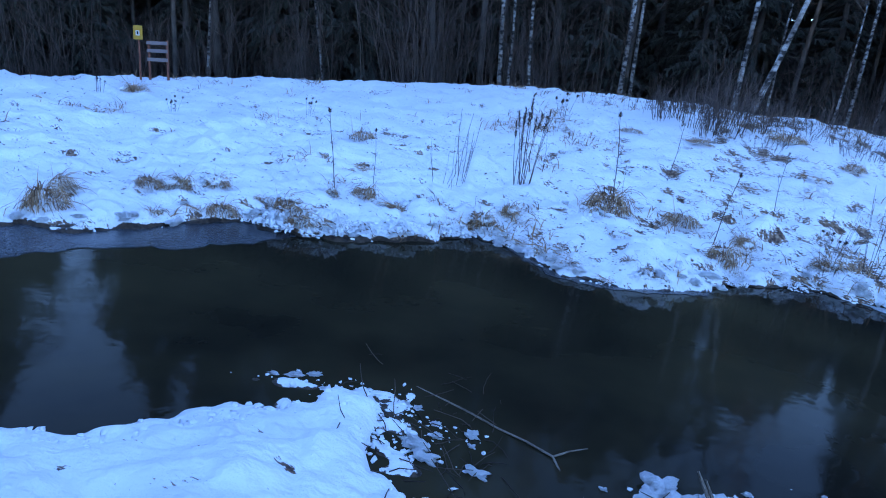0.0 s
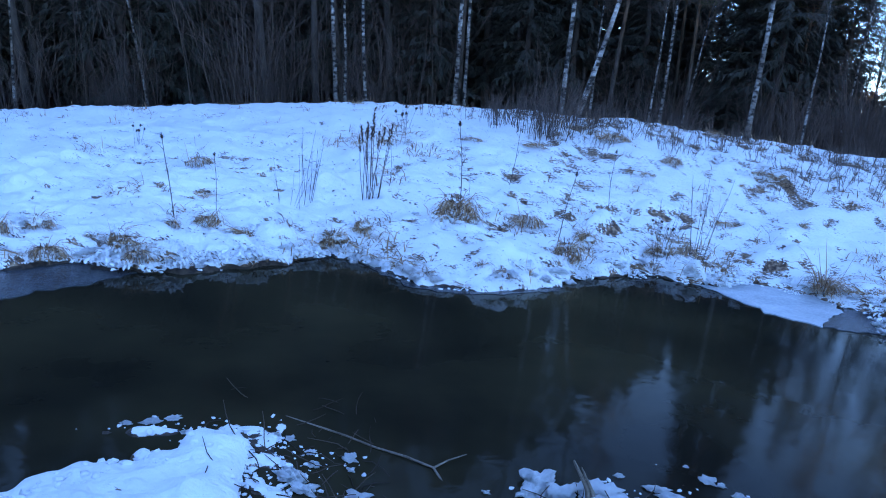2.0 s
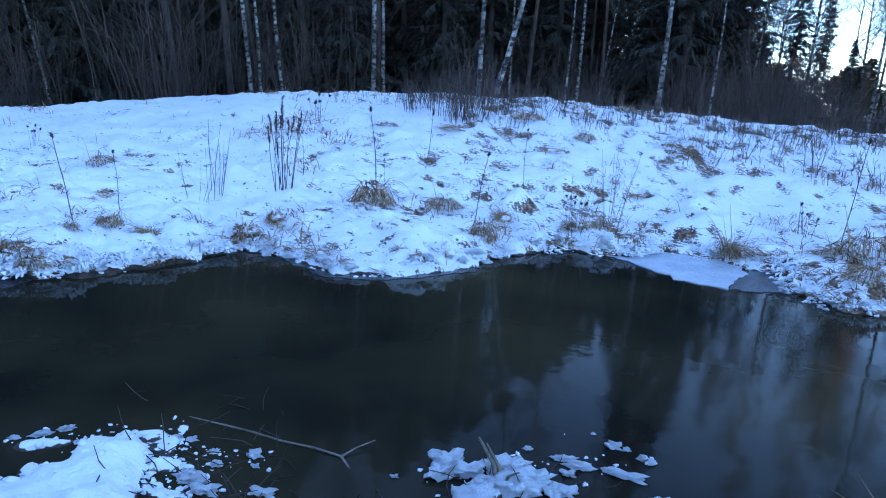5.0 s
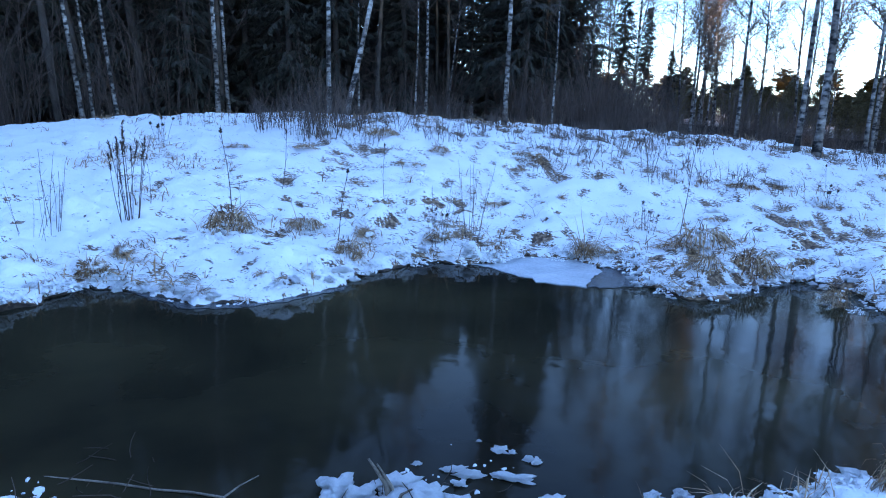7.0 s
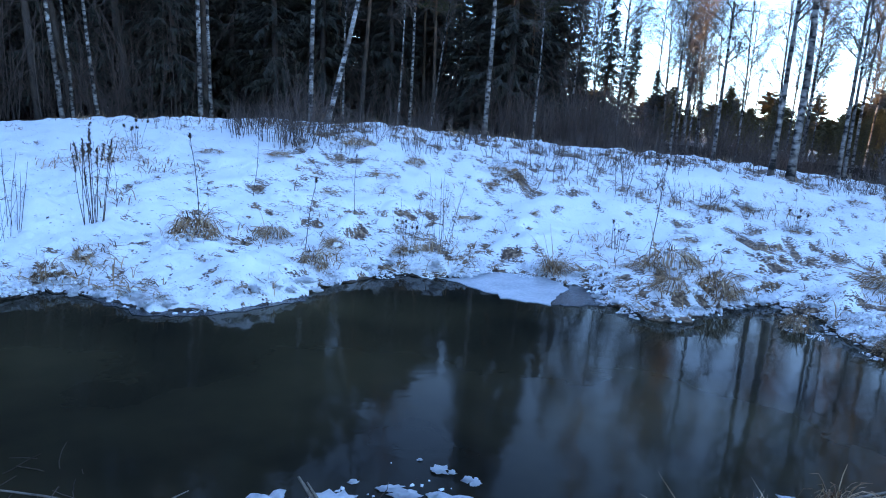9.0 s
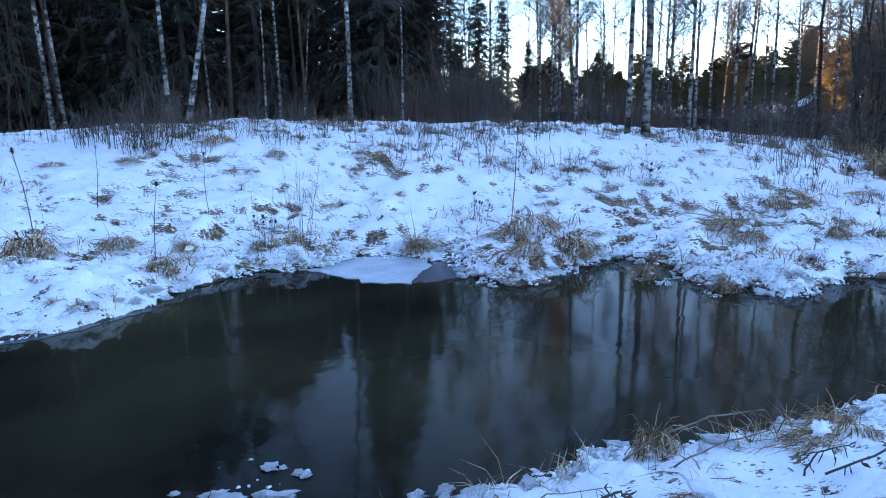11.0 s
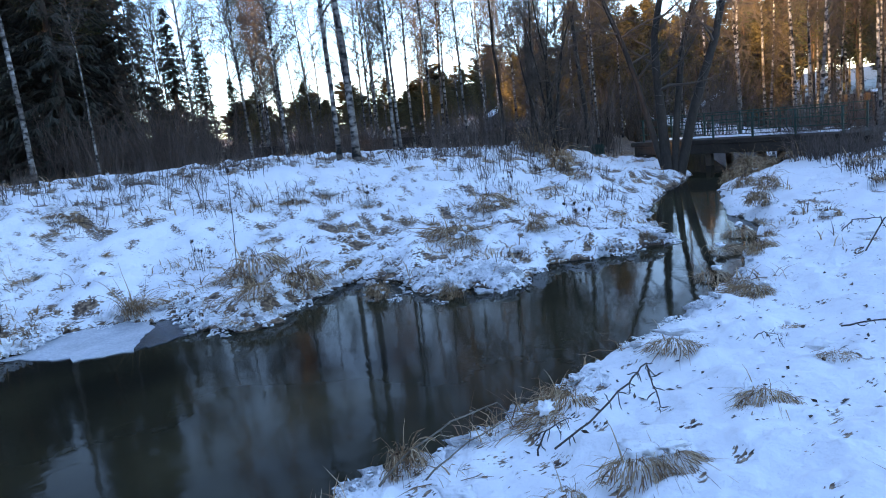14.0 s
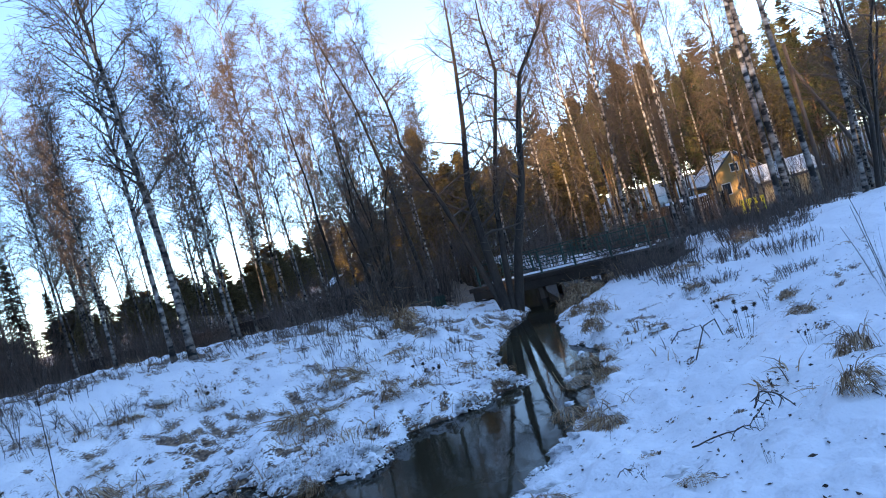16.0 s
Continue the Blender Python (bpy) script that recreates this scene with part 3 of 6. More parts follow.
def pine_meshes(seed, height, crown_from=0.55, width=2.6, clumps=95, radius=0.15, needles=46, leaf=PINE_NEEDLE):
    rng = np.random.default_rng(seed)
    trunk, crown = Tubes(), Blades()
    n = 12
    pts = [np.array((0.0, 0.0, -0.3))]
    dx, dy = rng.normal(0, 0.015, 2)
    for i in range(n):
        dx, dy = dx + rng.normal(0, 0.012), dy + rng.normal(0, 0.012)
        pts.append(pts[-1] + np.array((dx, dy, 1)) * height / n)
    trunk.add(pts, [radius * (1 - 0.9 * (i / n) ** 1.3) for i in range(n + 1)], 8)
    # dead stubs under the crown
    for b in range(14):
        s = 0.2 + (crown_from - 0.2) * rng.random()
        k = int(s * n)
        a = rng.random() * 6.28
        way = np.array((math.cos(a), math.sin(a), 0.1))
        trunk.add(bent(rng, pts[k], way, 0.4 + 1.0 * rng.random(), 3, 0.15, 0.02), [0.02, 0.014, 0.01, 0.005], 3)
    for b in range(clumps):
        s = crown_from + (1.0 - crown_from) * (b + rng.random()) / clumps
        k = min(int(s * n), n - 1)
        p = pts[k] + (pts[k + 1] - pts[k]) * (s * n - k)
        a = rng.random() * 6.28
        shape = math.sin(math.pi * min(1, 0.25 + 0.8 * (s - crown_from) / (1 - crown_from))) ** 0.7
        length = width * shape * (0.35 + 0.75 * rng.random())
        way = np.array((math.cos(a), math.sin(a), 0.12 + 0.4 * rng.random()))
        limb = bent(rng, p, way / np.linalg.norm(way), length, 4, 0.12, -0.02)
        trunk.add(limb, taper(0.035, 0.008, 5), 3)
        for c in (2, 3, 4):
            for _ in range(needles // 3):
                v = rng.normal(0, 1, 3)
                v = v / np.linalg.norm(v)
                v[2] = abs(v[2]) * 0.7 + 0.1
                off = rng.normal(0, 0.17, 3) * np.array((1, 1, 0.6))
                crown.spike(limb[c] + off, v, 0.24 + 0.16 * rng.random(), 0.06, np.cross(v, rng.normal(0, 1, 3)) * 0.9)
    return trunk.mesh("pine_trunk", PINE_BARK), crown.mesh("pine_crown", leaf)


def spruce_meshes(seed, height, low=0.06, width=2.4, whorls=30, radius=0.17):
    rng = np.random.default_rng(seed)
    trunk, crown = Tubes(), Blades()
    pts = [np.array((0.02 * i * rng.normal(), 0.02 * i * rng.normal(), -0.3 + (height + 0.3) * i / 8)) for i in range(9)]
    trunk.add(pts, taper(radius, 0.012, 9), 7)
    for w in range(whorls):
        s = low + (0.985 - low) * ((w + 0.5 * rng.random()) / whorls) ** 0.92
        z = height * s
        for b in range(10):
            a = rng.random() * 6.28
            length = width * (1 - s) ** 0.85 * (0.5 + 0.7 * rng.random() ** 1.5) + 0.15
            way = np.array((math.cos(a), math.sin(a), 0.15 - 0.35 * (1 - s) + 0.15 * rng.normal()))
            limb = bent(rng, (0, 0, z + rng.uniform(-0.5, 0.5) * height / whorls), way / np.linalg.norm(way), length, 4, 0.08, 0.03)
            trunk.add(limb, taper(0.02, 0.005, 5), 3)
            count = int(20 + 38 * length / width)
            for q in range(count):
                u = 0.12 + 0.88 * rng.random()
                j = min(int(u * 4), 3)
                p = limb[j] + (limb[j + 1] - limb[j]) * (u * 4 - j)
                d = (limb[j + 1] - limb[j]) / (np.linalg.norm(limb[j + 1] - limb[j]) + 1e-9)
                v = d * 0.5 + np.cross(d, (0, 0, 1)) * rng.choice((-1, 1)) * 0.8 * rng.random() + np.array((0, 0, -0.75 * rng.random()))
                v = v / np.linalg.norm(v)
                crown.spike(p, v, (0.22 + 0.36 * rng.random()) * (0.6 + 0.6 * (1 - s)), 0.085, np.cross(v, (0.2 * rng.normal(), 0.2 * rng.normal(), 1)))
    return trunk.mesh("spruce_trunk", DARK_BARK), crown.mesh("spruce_crown", SPRUCE_NEEDLE)


def bush_mesh(seed, height, stems=26, spread=0.5, material=None, r=0.006):
    rng = np.random.default_rng(seed)
    t = Tubes()
    for s in range(stems):
        a, d = rng.random() * 6.28, spread * math.sqrt(rng.random())
        p = np.array((d * math.cos(a), d * math.sin(a), -0.05))
        way = np.array((0.35 * math.cos(a) * rng.random(), 0.35 * math.sin(a) * rng.random(), 1))
        stem = bent(rng, p, way / np.linalg.norm(way), height * (0.5 + 0.6 * rng.random()), 5, 0.09)
        t.add(stem, taper(r * 1.5, r * 0.6, 6), 3)
        for q in range(5):
            d2 = (stem[5] - stem[0]) / np.linalg.norm(stem[5] - stem[0]) + rng.normal(0, 0.5, 3)
            t.add(bent(rng, stem[2 + q % 3], d2 / np.linalg.norm(d2), height * (0.12 + 0.22 * rng.random()), 2, 0.15), [r * 0.8, r * 0.65, r * 0.5], 3)
    return t.mesh("bush_twigs", material or BRUSH)


def tree(name, meshes, x, y, turn, scale, label, category="tree", group="", sink=0.05, names=("trunk", "crown")):
    # the trees at the edge of the wood lean out of plumb
    yaw = math.degrees(math.atan2(x, y))
    lean = 7.5 * min(1.0, max(0.0, (30 - yaw) / 22)) if yaw > -60 else 0.0
    m = pose(x, y, ground(x, y) - sink) @ Matrix.Rotation(radians(-lean), 4, Vector((x, y, 0)).normalized()) @ pose(0, 0, 0, 0, 0, turn)
    ob = empty(name, m, label, category, group)
    ob.scale = (scale, scale, scale)
    for nm, me in zip(names, meshes):
        child(nm, me, ob)
    return ob


rng = np.random.default_rng(7)
BIRCHES = [birch_meshes(1, 17, 0.0, 0.32, radius=0.088), birch_meshes(2, 19, 0.015, 0.28, 48, radius=0.095), birch_meshes(3, 15, -0.02, 0.35, 36, radius=0.078), birch_meshes(4, 18, 0.02, 0.4, 40, radius=0.085)]
FINE = [birch_meshes(7, 14, 0.0, 0.25, 46, 0.15, 0.062, tips=5), birch_meshes(8, 15, 0.02, 0.2, 50, 0.14, 0.07, tips=5), birch_meshes(9, 12, -0.02, 0.28, 40, 0.16, 0.052, tips=5)]
THINNER = [birch_meshes(14, 17, 0.0, 0.3, 50, 0.2, 0.085, tips=5), birch_meshes(15, 18, 0.015, 0.26, 54, 0.2, 0.09, tips=5), birch_meshes(16, 14, -0.02, 0.3, 44, 0.2, 0.07, tips=5), birch_meshes(17, 16, 0.02, 0.34, 46, 0.19, 0.08, tips=5)]
STOUT = [birch_meshes(18, 13.5, 0.01, 0.28, 46, 0.2, 0.09, tips=5), birch_meshes(19, 10.5, -0.02, 0.3, 40, 0.2, 0.065, tips=5)]
LEANING = birch_meshes(5, 13, 0.30, 0.45, 26, curve=0.75, radius=0.088)
SLIM = birch_meshes(6, 11, 0.08, 0.45, 18, radius=0.06)
STREAM_ALDER = alder_meshes(11, 8, 4, 0.115, 0.3, [[(0, -0.3), (-0.32, 0.9), (-0.71, 2.6), (-1.14, 3.75), (-1.45, 4.6), (-1.43, 5.4), (-1.75, 6.8), (-1.9, 7.6)],
                                                  [(0, -0.3), (-0.1, 1.2), (-0.19, 3.0), (0.16, 4.7), (0.43, 6.6), (0.6, 8.4)],
                                                  [(0.1, -0.3), (0.25, 1.3), (0.44, 2.8), (0.9, 4.4), (1.3, 5.8), (1.27, 7.1), (1.4, 8.8)],
                                                  [(0.2, -0.3), (0.6, 1.3), (1.18, 3.0), (1.5, 4.4), (1.87, 5.6), (2.69, 6.7), (3.1, 7.6)]])
ALDERS = [alder_meshes(11, 11, 5, 0.09), alder_meshes(12, 9, 3, 0.065), alder_meshes(13, 12, 1, 0.10)]
PINES = [pine_meshes(21, 18), pine_meshes(22, 16, 0.5, 2.3), pine_meshes(23, 20, 0.6, 2.8, 110)]
ROAD_PINES = [pine_meshes(26, 18, 0.3, 3.2, 120, 0.17, 60), pine_meshes(27, 16, 0.38, 3.0, 110, 0.16, 60), pine_meshes(28, 20, 0.45, 3.4, 120, 0.18, 60)]
SPRUCES = [spruce_meshes(31, 15, whorls=36), spruce_meshes(32, 12, 0.1, 2.0, 32), spruce_meshes(33, 19, 0.12, 2.7, 42)]
BUSHES = [bush_mesh(41, 1.5), bush_mesh(42, 1.1, 20, 0.4), bush_mesh(43, 2.6, 22, 0.6, r=0.006), bush_mesh(44, 6.5, 12, 1.3, r=0.011)]

WHITE = "slender birch with white dark-marked bark and bare crown"
for x, y, kind, turn, s in [(3.55, 26.8, 0, 10, 1.0), (3.95, 27.6, 2, 80, 0.9), (4.6, 26.6, 3, 200, 0.85), (7.7, 26.0, 1, 30, 1.0), (8.2, 26.3, 2, 140, 1.0),
                         (8.75, 19.2, 0, 250, 0.85), (11.1, 14.3, 3, 15, 0.75), (14.6, 23.4, 0, 70, 0.8)]:
    tree("birch_tree", BIRCHES[kind], x, y, turn, s, WHITE, group="birches along the meadow")
for x, y, kind, turn, s in [(27.3, -3.3, 1, 40, 1.3), (29.5, -3.1, 2, 130, 0.9), (23.8, -5.4, 3, 210, 1.25), (24.6, -5.9, 0, 75, 1.3), (25.2, -6.9, 1, 160, 1.2), (25.8, -8.3, 2, 300, 1.1)]:
    tree("birch_tree", BIRCHES[kind], x, y, turn, s, "tall birch with pale grey-white trunk beside the houses", group="birches beside the houses")


def from_eye(bearing, far):
    """A place by its bearing and distance from the end of the walk."""
    return 0.85 + far * math.sin(radians(bearing)), -0.3 + far * math.cos(radians(bearing))


# the row of birches along the road: bearing, distance, height, which, turn
for bearing, far, h, kind, turn in [(50.0, 24, 10.0, 2, 10), (51.4, 30, 9.5, 0, 80), (54.7, 26, 9.0, 1, 30), 
                                    (59.2, 28, 11.5, 2, 250), (62.4, 27, 12.0, 0, 300), (63.9, 23, 10.2, 1, 40), (65.2, 28, 11.5, 3, 90),
                                    (66.6, 25, 10.6, 2, 20), (68.2, 24, 8.0, 0, 160), (69.3, 29, 11.5, 1, 220), (70.4, 26, 10.8, 3, 310), (72.0, 24, 11.0, 2, 170), (73.5, 25, 11.6, 0, 10),
                                    (74.8, 31, 12.0, 1, 75), (76.6, 28, 10.0, 3, 200), (78.4, 34, 10.5, 2, 100), (82.6, 30, 12.0, 0, 10), (84.6, 34, 13.5, 1, 280), (86.8, 31, 13.0, 3, 180),
                                    (88.4, 36, 14.5, 2, 45), (90.4, 30, 13.0, 0, 130), (91.2, 33, 14.0, 1, 15), (92.4, 34, 13.5, 3, 260), (94.4, 38, 14.5, 2, 330), (96.6, 25, 9.5, 3, 190),
                                    (98.4, 36, 13.0, 0, 55)]:
    tree("birch_tree", THINNER[kind], *from_eye(bearing, far), turn, h / (17, 18, 14, 16)[kind], WHITE, group="birches along the road")
for bearing, far, h, kind, turn in [(52.5, 18.5, 8.0, 1, 200), (56.3, 16.3, 10.5, 1, 140), (57.6, 16.2, 13.5, 0, 60), (60.8, 17, 8.4, 1, 15), (61.2, 17.2, 7.2, 1, 250)]:
    tree("birch_tree", STOUT[kind], *from_eye(bearing, far), turn, h / (13.5, 10.5)[kind], "stout birch with pale cracked bark at the meadow's edge", group="birches along the road")
tree("birch_tree", LEANING, 8.85, 18.6, 0, 0.95, "birch leaning over from its foot, white bark, bare crown", group="birches along the meadow")
for x, y, turn, s in [(13.9, 15.7, 10, 0.62), (13.2, 26.0, 200, 0.9), (-7.3, 29, 5, 1.0), (-3.1, 31, 100, 1.0), (16.5, 25, 330, 0.8), (12.4, 20.6, 20, 0.7)]:
    tree("birch_tree", SLIM, x, y, turn, s, "thin crooked young birch with pale bark", group="young birches")
tree("alder_tree", STREAM_ALDER, *from_eye(81.5, 17.9), -81.5, 1.0, "dark many-stemmed bare alder bent over the stream", group="alders by the bridge")
for bearing, far, kind, turn, s in [(75.5, 20.5, 2, 10, 0.8), (72.6, 18.4, 1, 80, 0.62), (71.3, 18.6, 1, 190, 0.7), (73.8, 18.2, 1, 310, 0.6), (69.8, 18.8, 2, 120, 0.55), (108.5, 27, 0, 200, 0.95)]:
    tree("alder_tree", ALDERS[kind], *from_eye(bearing, far), turn, s, "dark crooked bare alder beside the stream", group="alders by the bridge")


def sky_gap(x, y):
    """How high a tree may stand under the open sky over the wood."""
    yaw, far = math.degrees(math.atan2(x, y)), math.hypot(x, y)
    top = float(np.interp(yaw, [-25, -22.4, -21.2, -18.4, -16.4, -11.5, -9, 10, 18, 24, 28, 33, 36, 41, 43], [42, 27, 15, 15, 22, 28, 38, 38, 29, 24, 19, 15.5, 14, 14, 17]))
    return far * math.tan(radians(top)) + 1.5


def scatter(n, yaw0, yaw1, r0, r1, gap, rng):
    got = []
    for _ in range(n * 40):
        if len(got) >= n:
            break
        a, r = radians(rng.uniform(yaw0, yaw1)), math.sqrt(rng.uniform(r0 * r0, r1 * r1))
        p = (r * math.sin(a), r * math.cos(a))
        if all((p[0] - q[0]) ** 2 + (p[1] - q[1]) ** 2 > gap * gap for q in got):
            got.append(p)
    return got


# the dark wood beyond the meadow
for x, y in scatter(120, -50, 41.5, 30, 52, 1.5, rng):
    k = int(rng.integers(3))
    size = min(rng.uniform(0.9, 1.25), sky_gap(x, y) / (18, 16, 20)[k])
    if size > 0.4:
        tree("pine_tree", PINES[k], x, y, rng.uniform(0, 360), size, "tall pine with a bare trunk in the dark wood", group="pines of the wood")
for x, y in scatter(150, -52, 42.5, 33, 58, 1.7, rng):
    k = int(rng.integers(3))
    tree("spruce_tree", SPRUCES[k], x, y, rng.uniform(0, 360), min(rng.uniform(0.95, 1.35), sky_gap(x, y) / (15, 12, 19)[k]), "dense dark green spruce in the wood", group="spruces of the wood")
for bearing, far, k, h in [(39.4, 33, 2, 20.5), (41.2, 37, 0, 16.0), (38.2, 38, 2, 18.0), (-9.2, 35, 2, 21.0), (-7.0, 34, 0, 20.0), (-5.2, 36, 2, 22.0), (-3.0, 34.5, 0, 20.0), (-0.8, 36, 2, 22.0), (-26.5, 33, 2, 20.0), (-28.5, 35, 0, 21.0)]:
    x, y = far * math.sin(radians(bearing)), far * math.cos(radians(bearing))
    tree("spruce_tree", SPRUCES[k], x, y, rng.uniform(0, 360), h / (15, 12, 19)[k], "tall dark spruce at the corner of the wood", group="spruces of the wood")
for x, y in scatter(55, -50, 47, 25, 37, 1.1, rng):
    if sky_gap(x, y) > 20:
        tree("thicket_bush", (BUSHES[3],), x, y, rng.uniform(0, 360), rng.uniform(0.7, 1.25), "tall grey-brown leafless saplings at the edge of the wood", "bush", "saplings of the wood", names=("brushwood",))
for x, y in scatter(95, -48, 50, 25.5, 38, 0.9, rng):
    tree("thicket_bush", (BUSHES[2],), x, y, rng.uniform(0, 360), rng.uniform(0.6, 1.4), "bare brown thicket at the edge of the wood", "bush", "thicket bushes", names=("brushwood",))
# looser trees towards the houses
for yaw, far, k, h in [(43.4, 37, 0, 11.0), (44.4, 42, 2, 11.0), (46.6, 38, 1, 8.0), (48.3, 42, 1, 7.0), (50.2, 45, 1, 5.0), (75.5, 40, 0, 7.0), (73.8, 44, 1, 6.5), (93, 47, 2, 9)]:
    x, y = far * math.sin(radians(yaw)), far * math.cos(radians(yaw))
    tree("spruce_tree", SPRUCES[k], x, y, rng.uniform(0, 360), h / (15, 12, 19)[k], "dark spruce standing among birches", group="spruces behind the road")
for x, y, k, s in [(29.5, -9.8, 1, 0.7), (33, -11.5, 0, 0.8), (35, -8.6, 2, 0.8), (37, -12.2, 1, 0.9), (36, -14.5, 3, 0.9)]:
    tree("birch_tree", BIRCHES[k], x, y, rng.uniform(0, 360), s, "grey birch with bare crown on the near bank", group="birches on the near bank")
for x, y, k, s in [(44, -13, 0, 0.8), (48, -14, 2, 0.8), (52, -16, 1, 0.8), (40, -15, 1, 0.8), (56, -11, 2, 0.9), (58, -8, 0, 0.9), (60, -5, 1, 0.9), (62, -2, 2, 0.85), (43, -16, 2, 0.8), (47, -17.5, 0, 0.9), (38, -13.5, 0, 0.7)]:
    tree("pine_tree", ROAD_PINES[k], x, y, rng.uniform(0, 360), s * 0.6, "pine with sunlit orange bark by the houses", group="pines by the houses")


def skyline(x, y):
    """How high the growth behind the road stands, lower where it is open."""
    yaw, far = math.degrees(math.atan2(x, y)), math.hypot(x, y)
    return 2.2 + far * math.tan(radians(float(np.interp(yaw, [44, 50, 64, 70, 76, 84, 92, 104], [3.5, 1.8, 2.2, 3.2, 3.8, 5.5, 7.5, 8.0]))))


# these crowns carry the sunlit needle colour wherever they stand
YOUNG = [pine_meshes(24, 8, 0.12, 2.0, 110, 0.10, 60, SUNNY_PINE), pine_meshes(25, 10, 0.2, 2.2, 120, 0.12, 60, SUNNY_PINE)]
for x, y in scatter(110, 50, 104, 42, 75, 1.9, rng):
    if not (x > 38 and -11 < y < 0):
        tree("pine_tree", YOUNG[rng.integers(2)], x, y, rng.uniform(0, 360), min(rng.uniform(0.6, 1.1), rng.uniform(0.75, 1.1) * skyline(x, y) / 9.5), "bushy young pine with low sunlight put into its needle colour", group="young pines behind the road")
for x, y in scatter(38, 82, 106, 50, 85, 2.2, rng):
    tree("pine_tree", ROAD_PINES[rng.integers(3)], x, y, rng.uniform(0, 360), rng.uniform(0.8, 1.15) * skyline(x, y) / 18, "pine with sunlit orange bark behind the road", group="pines behind the road")
for x, y in scatter(50, 50, 102, 27, 62, 2.2, rng):
    if not (x > 36 and -11 < y < 0) and not (2.75 < x / max(y, 0.1) < 14 and rng.random() < 0.3):
        tree("birch_tree", FINE[rng.integers(3)], x, y, rng.uniform(0, 360), rng.uniform(0.8, 1.25), WHITE, group="birches behind the road")
for x, y, k, s in [(38, -4.0, 0, 1.0), (40.5, -5.4, 1, 0.9), (36.5, -6.8, 2, 1.0), (42, -3.0, 1, 1.0), (39, -8.2, 0, 0.9), (44, -6.9, 2, 1.0), (41, -1.5, 0, 1.0), (37.5, -2.2, 2, 1.1), (35.5, 0.5, 1, 0.9)]:
    tree("birch_tree", FINE[k], x, y, rng.uniform(0, 360), s, "thin birch with bare crown in front of the houses", group="birches by the houses")
for x, y in scatter(15, 43, 55, 31, 50, 2.0, np.random.default_rng(77)):
    tree("birch_tree", FINE[int(10 * x) % 3], x, y, 37 * x, 0.9 + 0.3 * (x % 1), WHITE, group="birches behind the road")
for x, y, s in [(24.6, 5.2, 0.9), (26.2, 5.8, 1.1), (28, 6.2, 1.2), (25.6, 1.6, 0.9), (27.2, 1.9, 1.1), (29.2, 2.2, 1.3), (31, 4.6, 1.4), (33, 5.0, 1.5), (34.5, 6.2, 1.5), (31.5, 2.6, 1.3), (36, 7.2, 1.6), (30, 6.8, 1.4)]:
    tree("thicket_bush", (BUSHES[2],), x, y, rng.uniform(0, 360), s, "bare brown thicket along the stream beyond the bridge", "bush", "thicket bushes", names=("brushwood",))
for x, y in scatter(34, 103, 120, 36, 62, 1.9, rng):
    tree("thicket_bush", (BUSHES[2 + int(rng.random() < 0.3)],), x, y, rng.uniform(0, 360), rng.uniform(0.9, 1.5), "bare red-brown thicket behind the pole", "bush", "thicket bushes", names=("brushwood",))
for x, y, k, s in [(43, -4.6, 0, 0.5), (41.2, -6.4, 1, 0.52), (46.2, -4.8, 2, 0.5), (44.8, -8.6, 1, 0.6), (40, -3.2, 0, 0.55)]:
    tree("pine_tree", ROAD_PINES[k], x, y, rng.uniform(0, 360), s, "pine with sunlit orange bark by the houses", group="pines by the houses")
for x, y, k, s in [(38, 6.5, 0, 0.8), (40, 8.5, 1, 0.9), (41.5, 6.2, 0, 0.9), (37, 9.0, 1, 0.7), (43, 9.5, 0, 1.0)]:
    tree("pine_tree", YOUNG[k], x, y, rng.uniform(0, 360), s, "bushy young pine with low sunlight put into its needle colour", group="young pines behind the road")
for x, y in scatter(55, 47, 68, 33, 56, 1.6, rng):
    tree("thicket_bush", (BUSHES[0],), x, y, rng.uniform(0, 360), rng.uniform(0.6, 1.1), "bare brown thicket along the road", "bush", "thicket bushes", names=("brushwood",))
for x, y in scatter(50, 66, 104, 35, 60, 1.6, rng):
    if not (x > 36 and -11 < y < 0):
        tree("thicket_bush", (BUSHES[2],), x, y, rng.uniform(0, 360), rng.uniform(0.8, 1.5), "bare brown thicket along the road", "bush", "thicket bushes", names=("brushwood",))


def far_wood(label, places, seed, material, low=0.05, domed=False):
    """A belt of distant conifers, each a tapered crown of ragged drooping boughs, joined into one."""
    g = np.random.default_rng(seed)
    verts, faces = [], []
    for x, y, z, h, w in places:
        for b in range(230):
            s = low + (1 - low) * (b + g.random()) / 230
            a = g.random() * 6.283
            l = w * (math.sin(math.pi * (0.12 + 0.82 * (s - low) / (1 - low))) ** 0.7 if domed else (1 - s) ** 0.8) * (0.5 + 0.7 * g.random()) + 0.1
            p = np.array((x, y, z + s * h))
            d = np.array((math.cos(a), math.sin(a), 0.5 * g.random() - 0.1 if domed else -0.25 * g.random()))
            n = np.array((-math.sin(a), math.cos(a), 0.0)) * (0.2 + 0.22 * l)
            k = len(verts)
            verts += [p, p + d * l * 0.5 + n, p + d * l, p + d * l * 0.5 - n + np.array((0, 0, -0.15))]
            faces.append((k, k + 1, k + 2, k + 3))
        k = len(verts)
        verts += [np.array((x + 0.15 * math.cos(c), y + 0.15 * math.sin(c), z - 0.4)) for c in (0, 2.1, 4.2)] + [np.array((x, y, z + h))]
        faces += [(k, k + 1, k + 3), (k + 1, k + 2, k + 3), (k + 2, k, k + 3)]
    return tagged(new("far_wood", mesh_of("far_wood", verts, faces, material)), label, "woods", kind="stuff")


